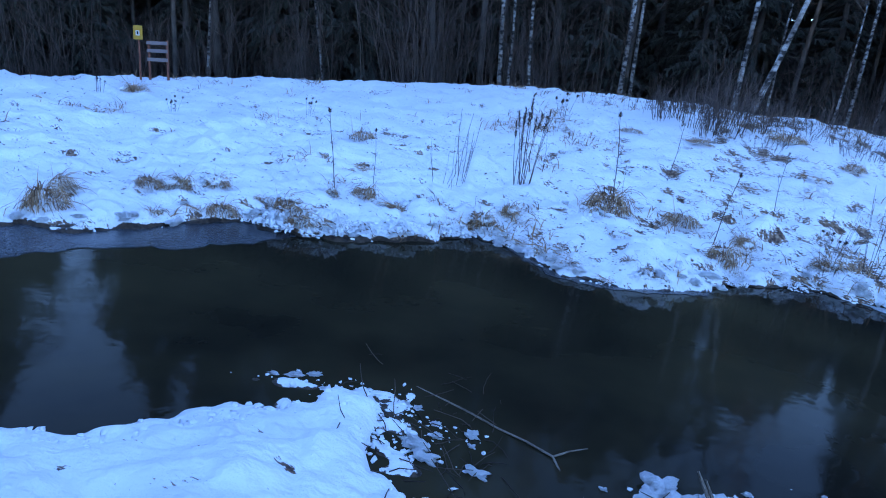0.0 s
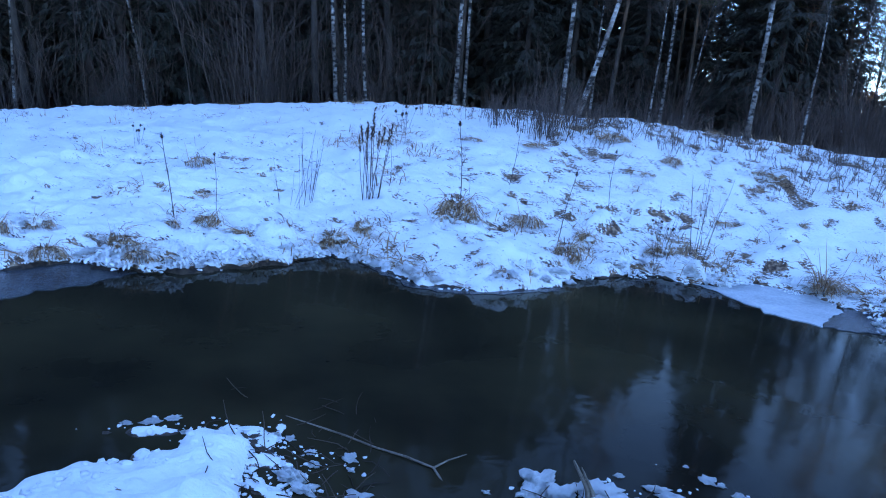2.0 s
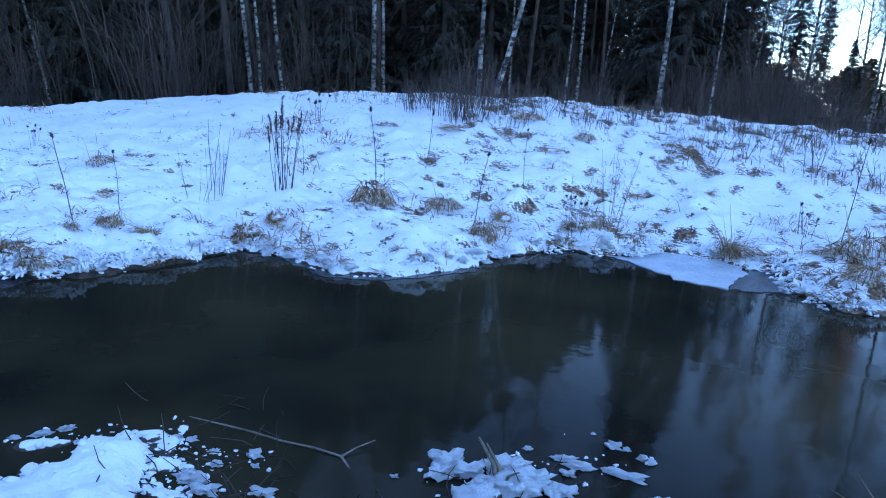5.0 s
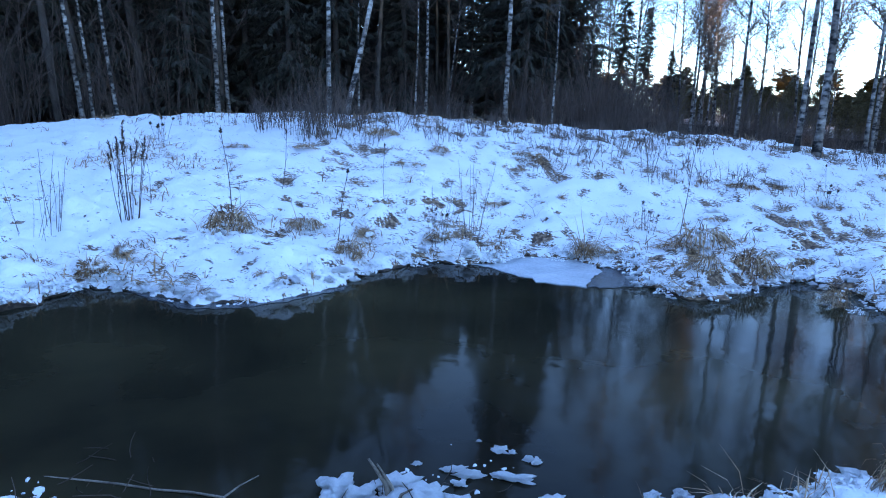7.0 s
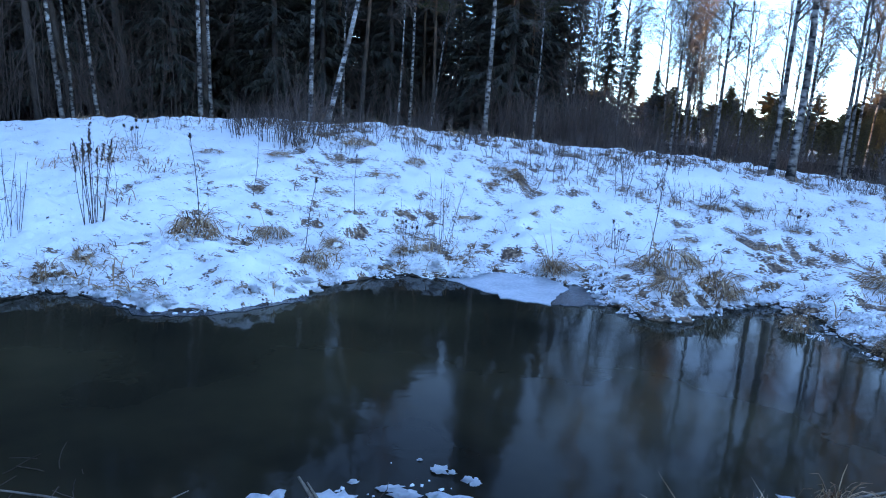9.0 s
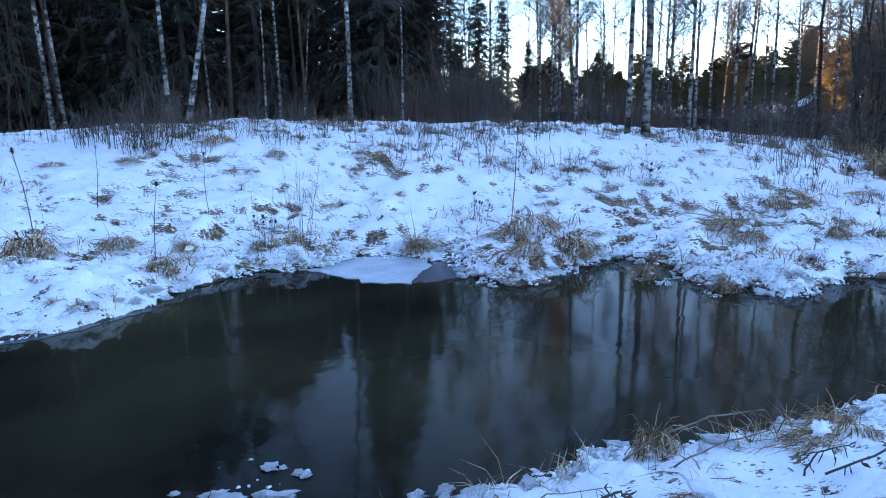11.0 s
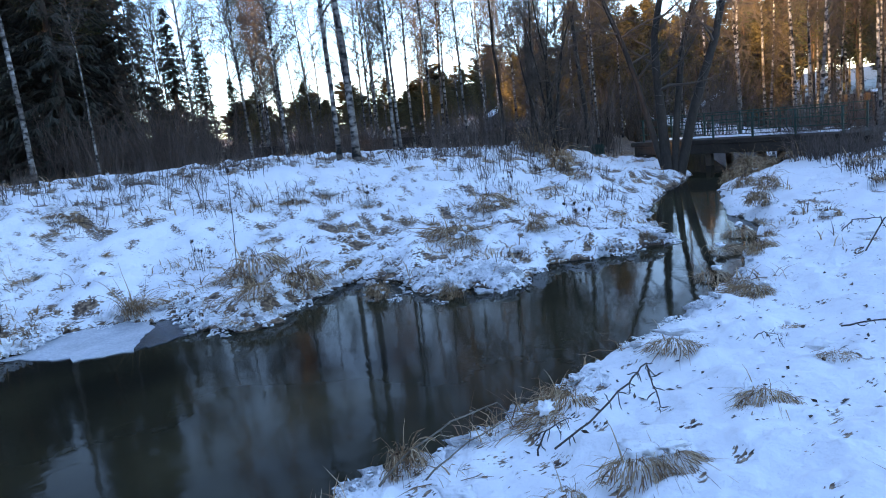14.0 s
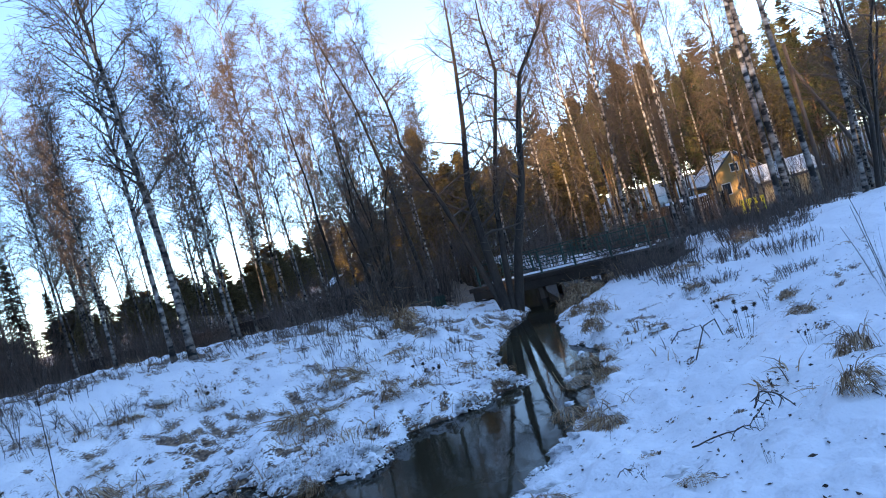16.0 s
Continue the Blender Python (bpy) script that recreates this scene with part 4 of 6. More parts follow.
far_wood("deep dark spruce wood behind the meadow", [(x, y, ground(x, y), min(rng.uniform(17, 25), sky_gap(x, y)), rng.uniform(2.6, 3.8)) for x, y in scatter(300, -58, 34, 56, 86, 1.7, rng)], 3, SPRUCE_NEEDLE, 0.0)
far_wood("distant pine wood behind the houses, sunlight put into its needle colour", [(x, y, ground(x, y), skyline(x, y) * rng.uniform(0.45, 1.3), rng.uniform(1.2, 2.8)) for x, y in scatter(210, 44, 116, 75, 120, 2.6, rng) if rng.random() < (0.55 if x < 2.2 * y else 1.0)], 4, SUNNY_PINE, 0.25, True)
# unseen spruce belt, added to keep the low sun off stream and meadow
belt = []
sx, sy = math.sin(radians(280)), math.cos(radians(280))
for _ in range(800):
    back_off, across = rng.uniform(40, 60), rng.uniform(-75, 75)
    x, y = sx * back_off - sy * across, sy * back_off + sx * across
    if -56 < math.degrees(math.atan2(x, y)) < 110:
        continue
    belt.append((x, y, ground(x, y), 26 + rng.uniform(-2.5, 2), rng.uniform(4.0, 5.2)))
far_wood("unseen tall spruce belt added to shade the meadow", belt, 5, SPRUCE_NEEDLE)




# ---- grass, weeds and snow ----
def tuft_mesh(seed, blades=80, length=0.45, base=0.10, arch=0.5, flat=0.0, width=0.012, sweep=0.0, mound=0.0, material=None, strays=9):
    """Dry blades that rise from a root clump and hang over, swept to one side."""
    rng = np.random.default_rng(seed)
    b = Blades()
    for q in range(blades):
        a, r = rng.random() * 6.28, base * math.sqrt(rng.random())
        out = np.array((math.cos(a), math.sin(a), 0))
        p = out * r + np.array((0, 0, mound * (1 - (r / base) ** 2) - 0.03))
        stray = bool(strays) and q % strays == 0
        l = length * (0.4 + 0.7 * rng.random()) * (0.45 if q % 4 == 0 else 1) * (1.7 if stray else 1)
        d = out * (0.25 + 0.5 * rng.random() + 0.4 * flat) + np.array((rng.normal(0, 0.25), rng.normal(0, 0.25) - sweep - flat, 1.0 - 0.65 * min(flat, 1)))
        pts, d = [p], d / np.linalg.norm(d)
        for k in range(4):
            d = d + np.array((0, -0.25 * sweep, -arch * (0.3 if stray else 1) * (0.15 + 0.5 * rng.random()) * (k + 0.5) / 2)) + rng.normal(0, 0.07, 3)
            d = d / np.linalg.norm(d)
            p = p + d * l / 4 * (0.25 if p[2] < 0.03 and k > 1 else 1.0)
            p = np.array((p[0], p[1], max(p[2], 0.0 + 0.03 * rng.random())))
            pts.append(p)
        side = np.cross(d, (rng.normal(), rng.normal(), 0.3))
        b.blade(pts, width * (0.6 + 0.9 * rng.random()), side / (np.linalg.norm(side) + 1e-9))
    return b.mesh("grass_tuft", material or DRY_GRASS)


TUFTS = {"tall": tuft_mesh(51, 300, 0.44, 0.14, 1.8, 0.0, 0.014, 0.15, 0.2), "arched": tuft_mesh(52, 320, 0.34, 0.18, 2.6, 0.0, 0.014, 0.45, 0.24),
         "flat": tuft_mesh(53, 300, 0.36, 0.3, 1.8, 0.8, 0.013, 0.4, 0.14), "small": tuft_mesh(54, 130, 0.2, 0.08, 1.2, 0.3, 0.010, 0.3, 0.07),
         "mat": tuft_mesh(55, 200, 0.24, 0.22, 1.0, 1.1, 0.010, 0.2, 0.05)}
TUFT_TEXT = {"tall": "upright tuft of dry tan grass in the snow", "arched": "arching clump of dry tan grass on the snowy bank", "flat": "flattened mat of dry grass pressed by snow",
             "small": "small tuft of dry grass poking through snow", "mat": "thin flat patch of dry grass in snow"}


def tuft(kind, x, y, size=1.0, turn=None, low=0.0):
    ob = new("grass_tuft", TUFTS[kind])
    ob.matrix_world = pose(x, y, max(ground(x, y), 0.0) - low, 0, 0, (math.degrees(-math.atan2(x, y)) + rng.uniform(-50, 50)) if turn is None else turn)
    ob.scale = (size * rng.uniform(0.8, 1.35), size * rng.uniform(0.75, 1.2), size * rng.uniform(0.75, 1.15))
    return tagged(ob, TUFT_TEXT[kind], "grass", "grass tufts")


for kind, x, y, s in [("arched", 1.05, 8.5, 0.8), ("arched", 2.78, 9.3, 1.3), ("flat", 3.8, 9.3, 1.3), ("arched", 3.85, 8.05, 0.9), ("tall", 4.45, 8.72, 0.6),
                      ("tall", 5.37, 8.3, 0.8), ("tall", 6.95, 7.15, 1.15), ("flat", 8.5, 6.42, 1.8), ("arched", 8.0, 5.35, 1.2), ("flat", 7.0, 12.9, 1.0),
                      ("mat", 6.65, 11.2, 1.2), ("flat", 12.9, 14.2, 1.0), ("mat", 8.95, 10.9, 1.3), ("mat", 7.3, 9.5, 1.0), ("flat", 11.45, 7.85, 0.9),
                      ("mat", 12.0, 7.6, 1.0), ("small", 11.7, 6.5, 1.0), ("mat", 14.0, 6.7, 1.0), ("flat", 10.63, 4.5, 1.5), ("small", 9.35, 5.35, 0.9),
                      ("arched", 1.39, 8.75, 0.6), ("arched", -0.37, 8.62, 1.0), ("arched", -0.75, 8.4, 0.7), ("small", 0.02, 8.58, 1.3), ("arched", -1.21, 7.9, 0.9),
                      ("arched", -2.3, 7.85, 1.0), ("arched", -2.6, 7.75, 0.9), ("tall", -4.83, 13.74, 1.0), ("arched", -2.0, 8.15, 0.8), ("arched", -3.3, 7.3, 1.0),
                      ("flat", 10.8, 4.4, 1.3), ("flat", 12.4, 4.45, 1.6), ("flat", 11.95, 4.25, 1.2), ("small", 9.05, 5.69, 1.1), ("arched", 11.26, 2.83, 0.9), ("flat", 15.47, 3.75, 1.3),
                      ("mat", 9.58, 7.04, 1.0), ("mat", 8.99, 10.66, 1.2), ("mat", 14.18, 3.9, 1.4), ("small", 10.84, 3.97, 1.2), ("arched", 8.1, 4.3, 0.9), ("arched", 8.2, 3.35, 0.9),
                      ("flat", 4.71, 1.14, 0.6), ("flat", 4.95, -0.09, 0.7), ("flat", 3.65, 1.29, 0.5), ("flat", 3.8, 0.74, 0.6), ("flat", 4.05, 0.25, 0.6),
                      ("flat", 7.85, 0.1, 1.0), ("flat", 6.02, 0.56, 0.8), ("flat", 4.0, 0.45, 0.7), ("arched", 7.35, -2.02, 1.2), ("arched", 6.13, -1.64, 0.9),
                      ("small", 13.34, -1.5, 1.6), ("small", 12.0, -1.7, 1.7), ("small", 10.58, -2.27, 1.7), ("arched", 9.54, -2.18, 0.9), ("arched", 11.25, -0.7, 0.7),
                      ("small", 9.64, -1.0, 1.0), ("mat", 5.69, -0.48, 0.8), ("mat", 6.5, -0.19, 0.8), ("flat", 15.8, -1.57, 2.0), ("arched", 16.67, -3.07, 1.4),
                      ("arched", 11.0, 3.22, 0.9), ("flat", 10.07, 3.98, 1.0), ("flat", 9.0, 0.55, 1.2), ("flat", 10.3, 0.5, 1.3), ("flat", 11.4, 0.4, 1.2), ("arched", 12.6, 0.2, 1.2),
                      ("arched", 14.0, 0.1, 1.4), ("arched", 15.2, 0.5, 1.4), ("arched", 17.0, 0.9, 1.6), ("arched", 18.3, 0.6, 1.6), ("tall", 19.4, 0.2, 1.6), ("tall", 20.2, 0.7, 1.7),
                      ("tall", 19.9, -0.4, 1.6), ("arched", 16.2, 4.3, 1.5), ("arched", 17.2, 4.6, 1.6), ("tall", 18.4, 5.6, 1.5), ("tall", 19.2, 5.9, 1.5), ("arched", 17.9, 5.2, 1.6)]:
    tuft(kind, x, y, s * (0.62 if y < 1.6 and x > 5 else 0.6 if x < 0 else 0.82))
PLACES = [(o.matrix_world.translation.copy(), o.scale.x) for o in scene.objects if o.name.startswith("grass_tuft")]
# smaller tufts over the rough meadow and along the shores
count = 0
while count < 60:
    yaw, r = radians(rng.uniform(-12, 88)), rng.uniform(8, 22)
    x, y = r * math.sin(yaw), r * math.cos(yaw)
    if ground(x, y) > 0.1 and rng.random() < (0.25 if yaw < 0.25 else 1.0) and (y > 3.4 or x > 16):
        tuft(("mat", "small", "mat", "flat")[rng.integers(4)], x, y, rng.uniform(0.5, 1.0), low=0.02)
        count += 1


# grass that hangs over the edge of the bank
for _ in range(60):
    k = int(rng.integers(3, 46))
    u = rng.random()
    x = FAR_SHORE[k][0] * (1 - u) + FAR_SHORE[k + 1][0] * u + rng.normal(0, 0.05)
    y = FAR_SHORE[k][1] * (1 - u) + FAR_SHORE[k + 1][1] * u + 0.12 + abs(rng.normal(0, 0.1))
    if x > -5 and ground(x, y) > 0.03:
        tuft(("small", "arched")[int(x < 0 and rng.random() < 0.3)], x, y, rng.uniform(0.4, 0.9), low=0.03)


for _ in range(16):
    k, u = int(rng.integers(23, 36)), rng.random()
    x = NEAR_SHORE[k][0] * (1 - u) + NEAR_SHORE[k + 1][0] * u
    y = NEAR_SHORE[k][1] * (1 - u) + NEAR_SHORE[k + 1][1] * u - 0.1 - abs(rng.normal(0, 0.22))
    tuft(("small", "arched", "flat")[rng.integers(3)], x, y, rng.uniform(0.35, 0.65), low=0.03)


# grass bowed down under snow, along the shores and over the rough meadow
LADEN = [tuft_mesh(56, 50, 0.2, 0.2, 2.4, 0.5, 0.045, 0.5, 0.1, SNOW, 0), tuft_mesh(57, 38, 0.16, 0.14, 2.0, 0.3, 0.04, 0.4, 0.08, SNOW, 0)]


def laden_tuft(x, y, size, turn):
    ob = new("snowy_grass", LADEN[int(rng.integers(2))])
    ob.matrix_world = pose(x, y, max(ground(x, y), 0.0) - 0.01, 0, 0, turn)
    ob.scale = (size * rng.uniform(0.9, 1.4), size * rng.uniform(0.8, 1.2), size * rng.uniform(0.7, 1.1))
    return tagged(ob, "dry grass bowed down under a coat of snow", "grass", "snow-laden grass")


for _ in range(150):
    k, u = int(rng.integers(9, 46)), rng.random()
    x, y = FAR_SHORE[k][0] * (1 - u) + FAR_SHORE[k + 1][0] * u, FAR_SHORE[k][1] * (1 - u) + FAR_SHORE[k + 1][1] * u
    off = 0.05 + abs(rng.normal(0, 0.22))
    a = math.atan2(x - 0.4, y)
    laden_tuft(x + off * math.sin(a), y + off * math.cos(a), rng.uniform(0.5, 1.1), math.degrees(-a) + rng.uniform(-60, 60))
for _ in range(60):
    k, u = int(rng.integers(20, 34)), rng.random()
    x, y = NEAR_SHORE[k][0] * (1 - u) + NEAR_SHORE[k + 1][0] * u, NEAR_SHORE[k][1] * (1 - u) + NEAR_SHORE[k + 1][1] * u
    laden_tuft(x - 0.03, y - 0.04 - abs(rng.normal(0, 0.12)), rng.uniform(0.3, 0.65), 180 + rng.uniform(-70, 70))
for at, size in PLACES:
    if at.y > 5 or at.x > 8 and at.y > 2:
        for _ in range(3):
            a, d = rng.uniform(0, 6.28), rng.uniform(0.15, 0.5) * size
            laden_tuft(at.x + d * math.cos(a), at.y + d * math.sin(a), rng.uniform(0.5, 1.0) * max(0.6, size), math.degrees(-math.atan2(at.x, at.y)) + rng.uniform(-70, 70))


def loose_blades(n, seed):
    """Single dead blades and stalks that poke out of the snow everywhere."""
    g = np.random.default_rng(seed)
    yaw, r = np.radians(g.uniform(-35, 108, n)), 2.5 + 24 * g.random(n) ** 1.3
    x, y = r * np.sin(yaw), r * np.cos(yaw)
    patch = value_noise(x, y, 0.7, 61) + 0.7 * value_noise(x, y, 0.25, 62)
    d_far, d_near = shore_distance(x, y, FAR_SHORE), shore_distance(x, y, NEAR_SHORE)
    want = np.where(d_far < d_near, np.where(np.degrees(yaw) > 8, 0.27, 0.42), np.where(x > 2.0, 0.5, 0.8))
    want = want - 0.25 * np.exp(-np.minimum(d_far, d_near) / 0.8)
    z = land(x, y)
    keep = (patch > want) & (z > 0.05)
    x, y, z = x[keep], y[keep], z[keep]
    m = len(x)
    lie, head = g.uniform(0.0, 1.0, m) ** 2.2, g.uniform(0, 6.283, m)
    l = g.uniform(0.06, 0.3, m)
    out = np.stack([np.cos(head), np.sin(head), np.zeros(m)], 1)
    up = np.array((0, 0, 1.0))
    p0 = np.stack([x, y, z - 0.01], 1)
    p1 = p0 + out * (l * 0.5 * (1 - lie * 0.7))[:, None] + up * (l * 0.45 * lie + 0.012)[:, None]
    p2 = p1 + out * (l * 0.5)[:, None] + up * (l * (0.5 * lie - 0.12))[:, None]
    side = np.stack([-np.sin(head), np.cos(head), g.uniform(-0.6, 0.6, m)], 1) * (g.uniform(0.002, 0.008, m) * np.where(np.hypot(x, y) < 7, 0.55, 1.0))[:, None]
    verts = np.stack([p0 - side, p0 + side, p1 - side, p1 + side, p2], 1).reshape(-1, 3)
    i = np.arange(m)[:, None] * 5
    faces = [tuple(f) for f in (i + np.array((0, 1, 3, 2))).tolist()] + [tuple(f) for f in (i + np.array((2, 3, 4))).tolist()]
    me = mesh_of("loose_grass", verts, faces, DRY_GRASS)
    return tagged(new("loose_grass", me), "scattered dead grass blades poking through snow", "grass", kind="stuff")


loose_blades(190000, 5)


def dimple_flecks(n, seed):
    """Brown flecks half sunk in the snow, for dark specks and shaded dimples."""
    g = np.random.default_rng(seed)
    yaw, r = np.radians(np.where(g.random(n) < 0.6, g.uniform(-34, 22, n), g.uniform(62, 108, n))), 4.5 + 11 * g.random(n)
    x, y = r * np.sin(yaw), r * np.cos(yaw)
    z = land(x, y)
    keep = z > 0.08
    x, y, z = x[keep], y[keep], z[keep]
    m = len(x)
    head, size = g.uniform(0, 6.283, m), g.uniform(0.006, 0.016, m)
    a = np.stack([np.cos(head), np.sin(head), g.uniform(-0.2, 0.5, m)], 1) * size[:, None] * g.uniform(1.0, 2.6, m)[:, None]
    b = np.stack([-np.sin(head), np.cos(head), g.uniform(-0.3, 0.6, m)], 1) * size[:, None]
    p = np.stack([x, y, z + 0.006], 1)
    verts = np.stack([p - a, p + b, p + a, p - b * 0.8], 1).reshape(-1, 3)
    i = np.arange(m)[:, None] * 4
    me = mesh_of("dimple_flecks", verts, [tuple(f) for f in (i + np.array((0, 1, 2, 3))).tolist()], DEAD_STEM)
    return tagged(new("dimple_flecks", me), "brown flecks for dark specks and shaded dimples in the snow", "leaves", kind="stuff")


dimple_flecks(3000, 15)


def weed_mesh(seed, stems, height, spread, plume=0.0, r=0.006, lean=0.12):
    """Dead standing stems, some with a dark seed head."""
    rng = np.random.default_rng(seed)
    t, b = Tubes(), Blades()
    for _ in range(stems):
        a, d = rng.random() * 6.28, spread * math.sqrt(rng.random())
        out = np.array((math.cos(a), math.sin(a), 0))
        way = out * lean * rng.random() * (1 + d / spread) + np.array((rng.normal(0, 0.04), rng.normal(0, 0.04), 1))
        h = height * (0.55 + 0.5 * rng.random())
        line = bent(rng, out * d + np.array((0, 0, -0.05)), way / np.linalg.norm(way), h, 6, 0.035)
        t.add(line, taper(r, r * 0.5, 7), 4)
        for q in range(3):
            k = 2 + int(rng.integers(4))
            w = rng.normal(0, 0.6, 3) + np.array((0, 0, 0.7))
            t.add(bent(rng, line[k], w / np.linalg.norm(w), h * 0.1 * (0.5 + rng.random()), 2, 0.2), [r * 0.5, r * 0.4, r * 0.3], 3)
        if plume and rng.random() < 0.75:
            top = line[6] - line[5]
            for s in range(60):
                p = line[6] - top / np.linalg.norm(top) * plume * rng.random()
                v = rng.normal(0, 1, 3)
                v = v / np.linalg.norm(v) + np.array((0, 0, 0.6))
                b.spike(p, v / np.linalg.norm(v), 0.03 + 0.02 * rng.random(), 0.012, np.cross(v, (0.3, 0.8, 0.2)))
    return t.mesh("weed_stems", DEAD_STEM), (b.mesh("seed_head", DEAD_STEM) if plume else None)


def weed(x, y, meshes, label, turn=0, size=1.0, tilt=0.0):
    ob = empty("dead_weed", pose(x, y, ground(x, y), tilt, 0, turn), label, "weed", "dead weeds")
    ob.scale = (size, size, size)
    child("stem", meshes[0], ob)
    if meshes[1]:
        tagged(child("seed_head", meshes[1], ob, "dark brown dried seed heads"), kind="stuff")
    return ob


PLUMED = weed_mesh(71, 13, 1.25, 0.15, 0.22, 0.0052)
THIN = weed_mesh(72, 7, 1.0, 0.25, 0, 0.004, 0.2)
SINGLE = weed_mesh(73, 1, 1.25, 0.01, 0.05, 0.007, 0.25)
LOW = weed_mesh(74, 7, 0.5, 0.12, 0.03, 0.0035, 0.25)
REED = weed_mesh(75, 9, 1.3, 0.12, 0.0, 0.0034, 0.1)
weed(1.75, 10.0, PLUMED, "clump of tall dead stems with dark plumes", 20, 1.0)
weed(0.87, 9.94, THIN, "thin bare dead stems in the snow", 0, 1.0)
weed(0.6, 9.7, THIN, "thin bare dead stems in the snow", 70, 0.7)
for x, y, turn, s, tilt in [(2.98, 9.76, 0, 1.0, -8), (4.0, 10.6, 80, 0.75, 3), (4.02, 8.72, 160, 0.85, -14), (5.1, 9.43, 230, 0.75, 2), (2.07, 10.39, 30, 0.5, 0),
                            (3.14, 9.9, 300, 0.4, 0), (-0.75, 8.7, 140, 0.9, -18), (8.66, 6.95, 90, 1.2, 0), (11.7, 6.55, 0, 0.6, 0), (-0.3, 9.3, 10, 0.6, 4)]:
    weed(x, y, SINGLE, "single tall dead stalk standing in snow", turn, s, tilt)
weed(5.95, 8.4, REED, "narrow clump of dark dead stalks by the shore", 0, 0.95)
weed(5.2, 8.1, REED, "narrow clump of dark dead stalks by the shore", 90, 0.7)
weed(9.0, -2.9, REED, "tall thin dead stalks on the near bank", 40, 0.55)
weed(9.6, -3.2, THIN, "tall thin dead stalks on the near bank", 10, 1.1)
weed(11.68, 6.5, LOW, "short dark dead stems in snow", 0, 0.9)
for x, y, s in [(13.12, -1.3, 1.0), (13.4, -1.5, 0.8), (11.27, -1.46, 0.8), (11.14, -0.57, 0.7), (10.44, -1.97, 0.7), (7.06, -1.28, 0.55), (6.27, -1.02, 0.5), (5.53, -0.92, 0.4), (6.12, -0.16, 0.3), (8.3, -1.9, 0.7)]:
    weed(x, y, LOW, "short dark dead weeds on the snowy near bank", rng.uniform(0, 360), s * 0.6)
for x, y, s in [(3.07, 14.05, 1.0), (3.88, 15.6, 1.0), (4.3, 15.5, 0.9), (4.77, 15.5, 1.1), (5.11, 15.4, 1.0), (-5.2, 13.2, 0.8), (-3.7, 12.3, 0.6), (-1.6, 12.8, 0.7), (9.4, -1.5, 0.9), (7.2, -2.4, 0.9),
                (13.2, 4.4, 0.9), (17.5, 6.3, 1.2), (11.3, 2.6, 0.9), (14.4, 4.2, 1.0), (8.4, 7.3, 1.0), (5.6, 8.7, 0.7)]:
    weed(x, y, LOW, "low clump of dead brown stems in snow", rng.uniform(0, 360), s)
for x, y, k, s in [(5.54, 13.86, 0, 0.75), (6.0, 13.5, 0, 0.8), (6.6, 13.7, 1, 0.8), (5.1, 14.2, 1, 0.8), (6.3, 14.3, 0, 0.8), (5.7, 13.4, 1, 0.7), (7.3, 14.2, 1, 0.6), (8.45, 14.3, 1, 0.6), (10.0, 14.9, 1, 0.6),
                   (10.95, 14.3, 1, 0.5), (12.96, 13.0, 1, 0.5), (15.75, 14.3, 1, 0.6), (17.2, 6.0, 0, 0.8), (18.0, 6.4, 0, 0.9), (18.7, 7.0, 0, 0.9), (16.4, 6.5, 1, 0.8), (17.8, 8.0, 0, 0.7), (19.5, 8.4, 0, 0.9),
                   (20.5, 9.5, 1, 1.0), (19.2, 5.2, 0, 1.0), (19.8, -0.7, 0, 0.9), (20.5, -1.0, 0, 1.1), (20.7, -0.2, 0, 1.0), (21.0, -0.9, 0, 1.2), (18.4, 4.9, 1, 1.2), (18.9, 4.7, 0, 0.9), (18.2, 5.6, 0, 1.0), (17.4, 5.2, 1, 1.1), (21.2, -1.3, 0, 1.1), (22.0, -2.0, 0, 1.0), (23, -2.6, 0, 1.0), (24, -3.4, 0, 1.0), (25.6, -4.4, 0, 1.1), (26.5, -5.4, 2, 0.7), (28, -7, 2, 0.8), (29, -8.6, 2, 0.9)]:
    b = new("bush", BUSHES[k])
    b.matrix_world = pose(x, y, ground(x, y) - 0.02, 0, 0, rng.uniform(0, 360))
    b.scale = (s, s, s)
    tagged(b, "leafless brown bush of thin twigs in snow", "bush", "low bushes")


# dense low brush along the crest of the near bank and at the end of the bridge
CREST = [bush_mesh(48, 0.6, 80, 0.6, r=0.0045), bush_mesh(49, 0.3, 60, 0.5, r=0.004)]
for x, y, k, s in [(17.5, -1.2, 0, 1.0), (18.2, -1.0, 0, 1.2), (18.7, -1.6, 0, 1.2), (19.6, -3.5, 0, 0.8), (20.4, -3.7, 0, 1.2), (21.1, -3.9, 0, 1.4), (21.9, -4.4, 0, 1.4), (22.7, -5.2, 0, 1.5), (18.6, -4.3, 0, 0.8), (23.4, -6.2, 0, 1.6),
                   (13.4, -1.8, 1, 0.9), (15.9, -3.6, 1, 1.1), (13.4, -3.1, 1, 0.9), (14.7, -2.5, 1, 1.2), (12.0, -2.8, 1, 0.7), (16.3, -2.2, 1, 1.3), (15.0, -1.4, 1, 1.0), (17.3, -3.2, 1, 1.2)]:
    b = new("bush", CREST[k])
    b.matrix_world = pose(x, y, ground(x, y) - 0.02, 0, 0, rng.uniform(0, 360))
    b.scale = (s, s, s)
    tagged(b, "low tangle of brown twigs on the snowy crest" if k == 0 else "flat patch of dead brown weeds in snow", "bush", "crest brush")


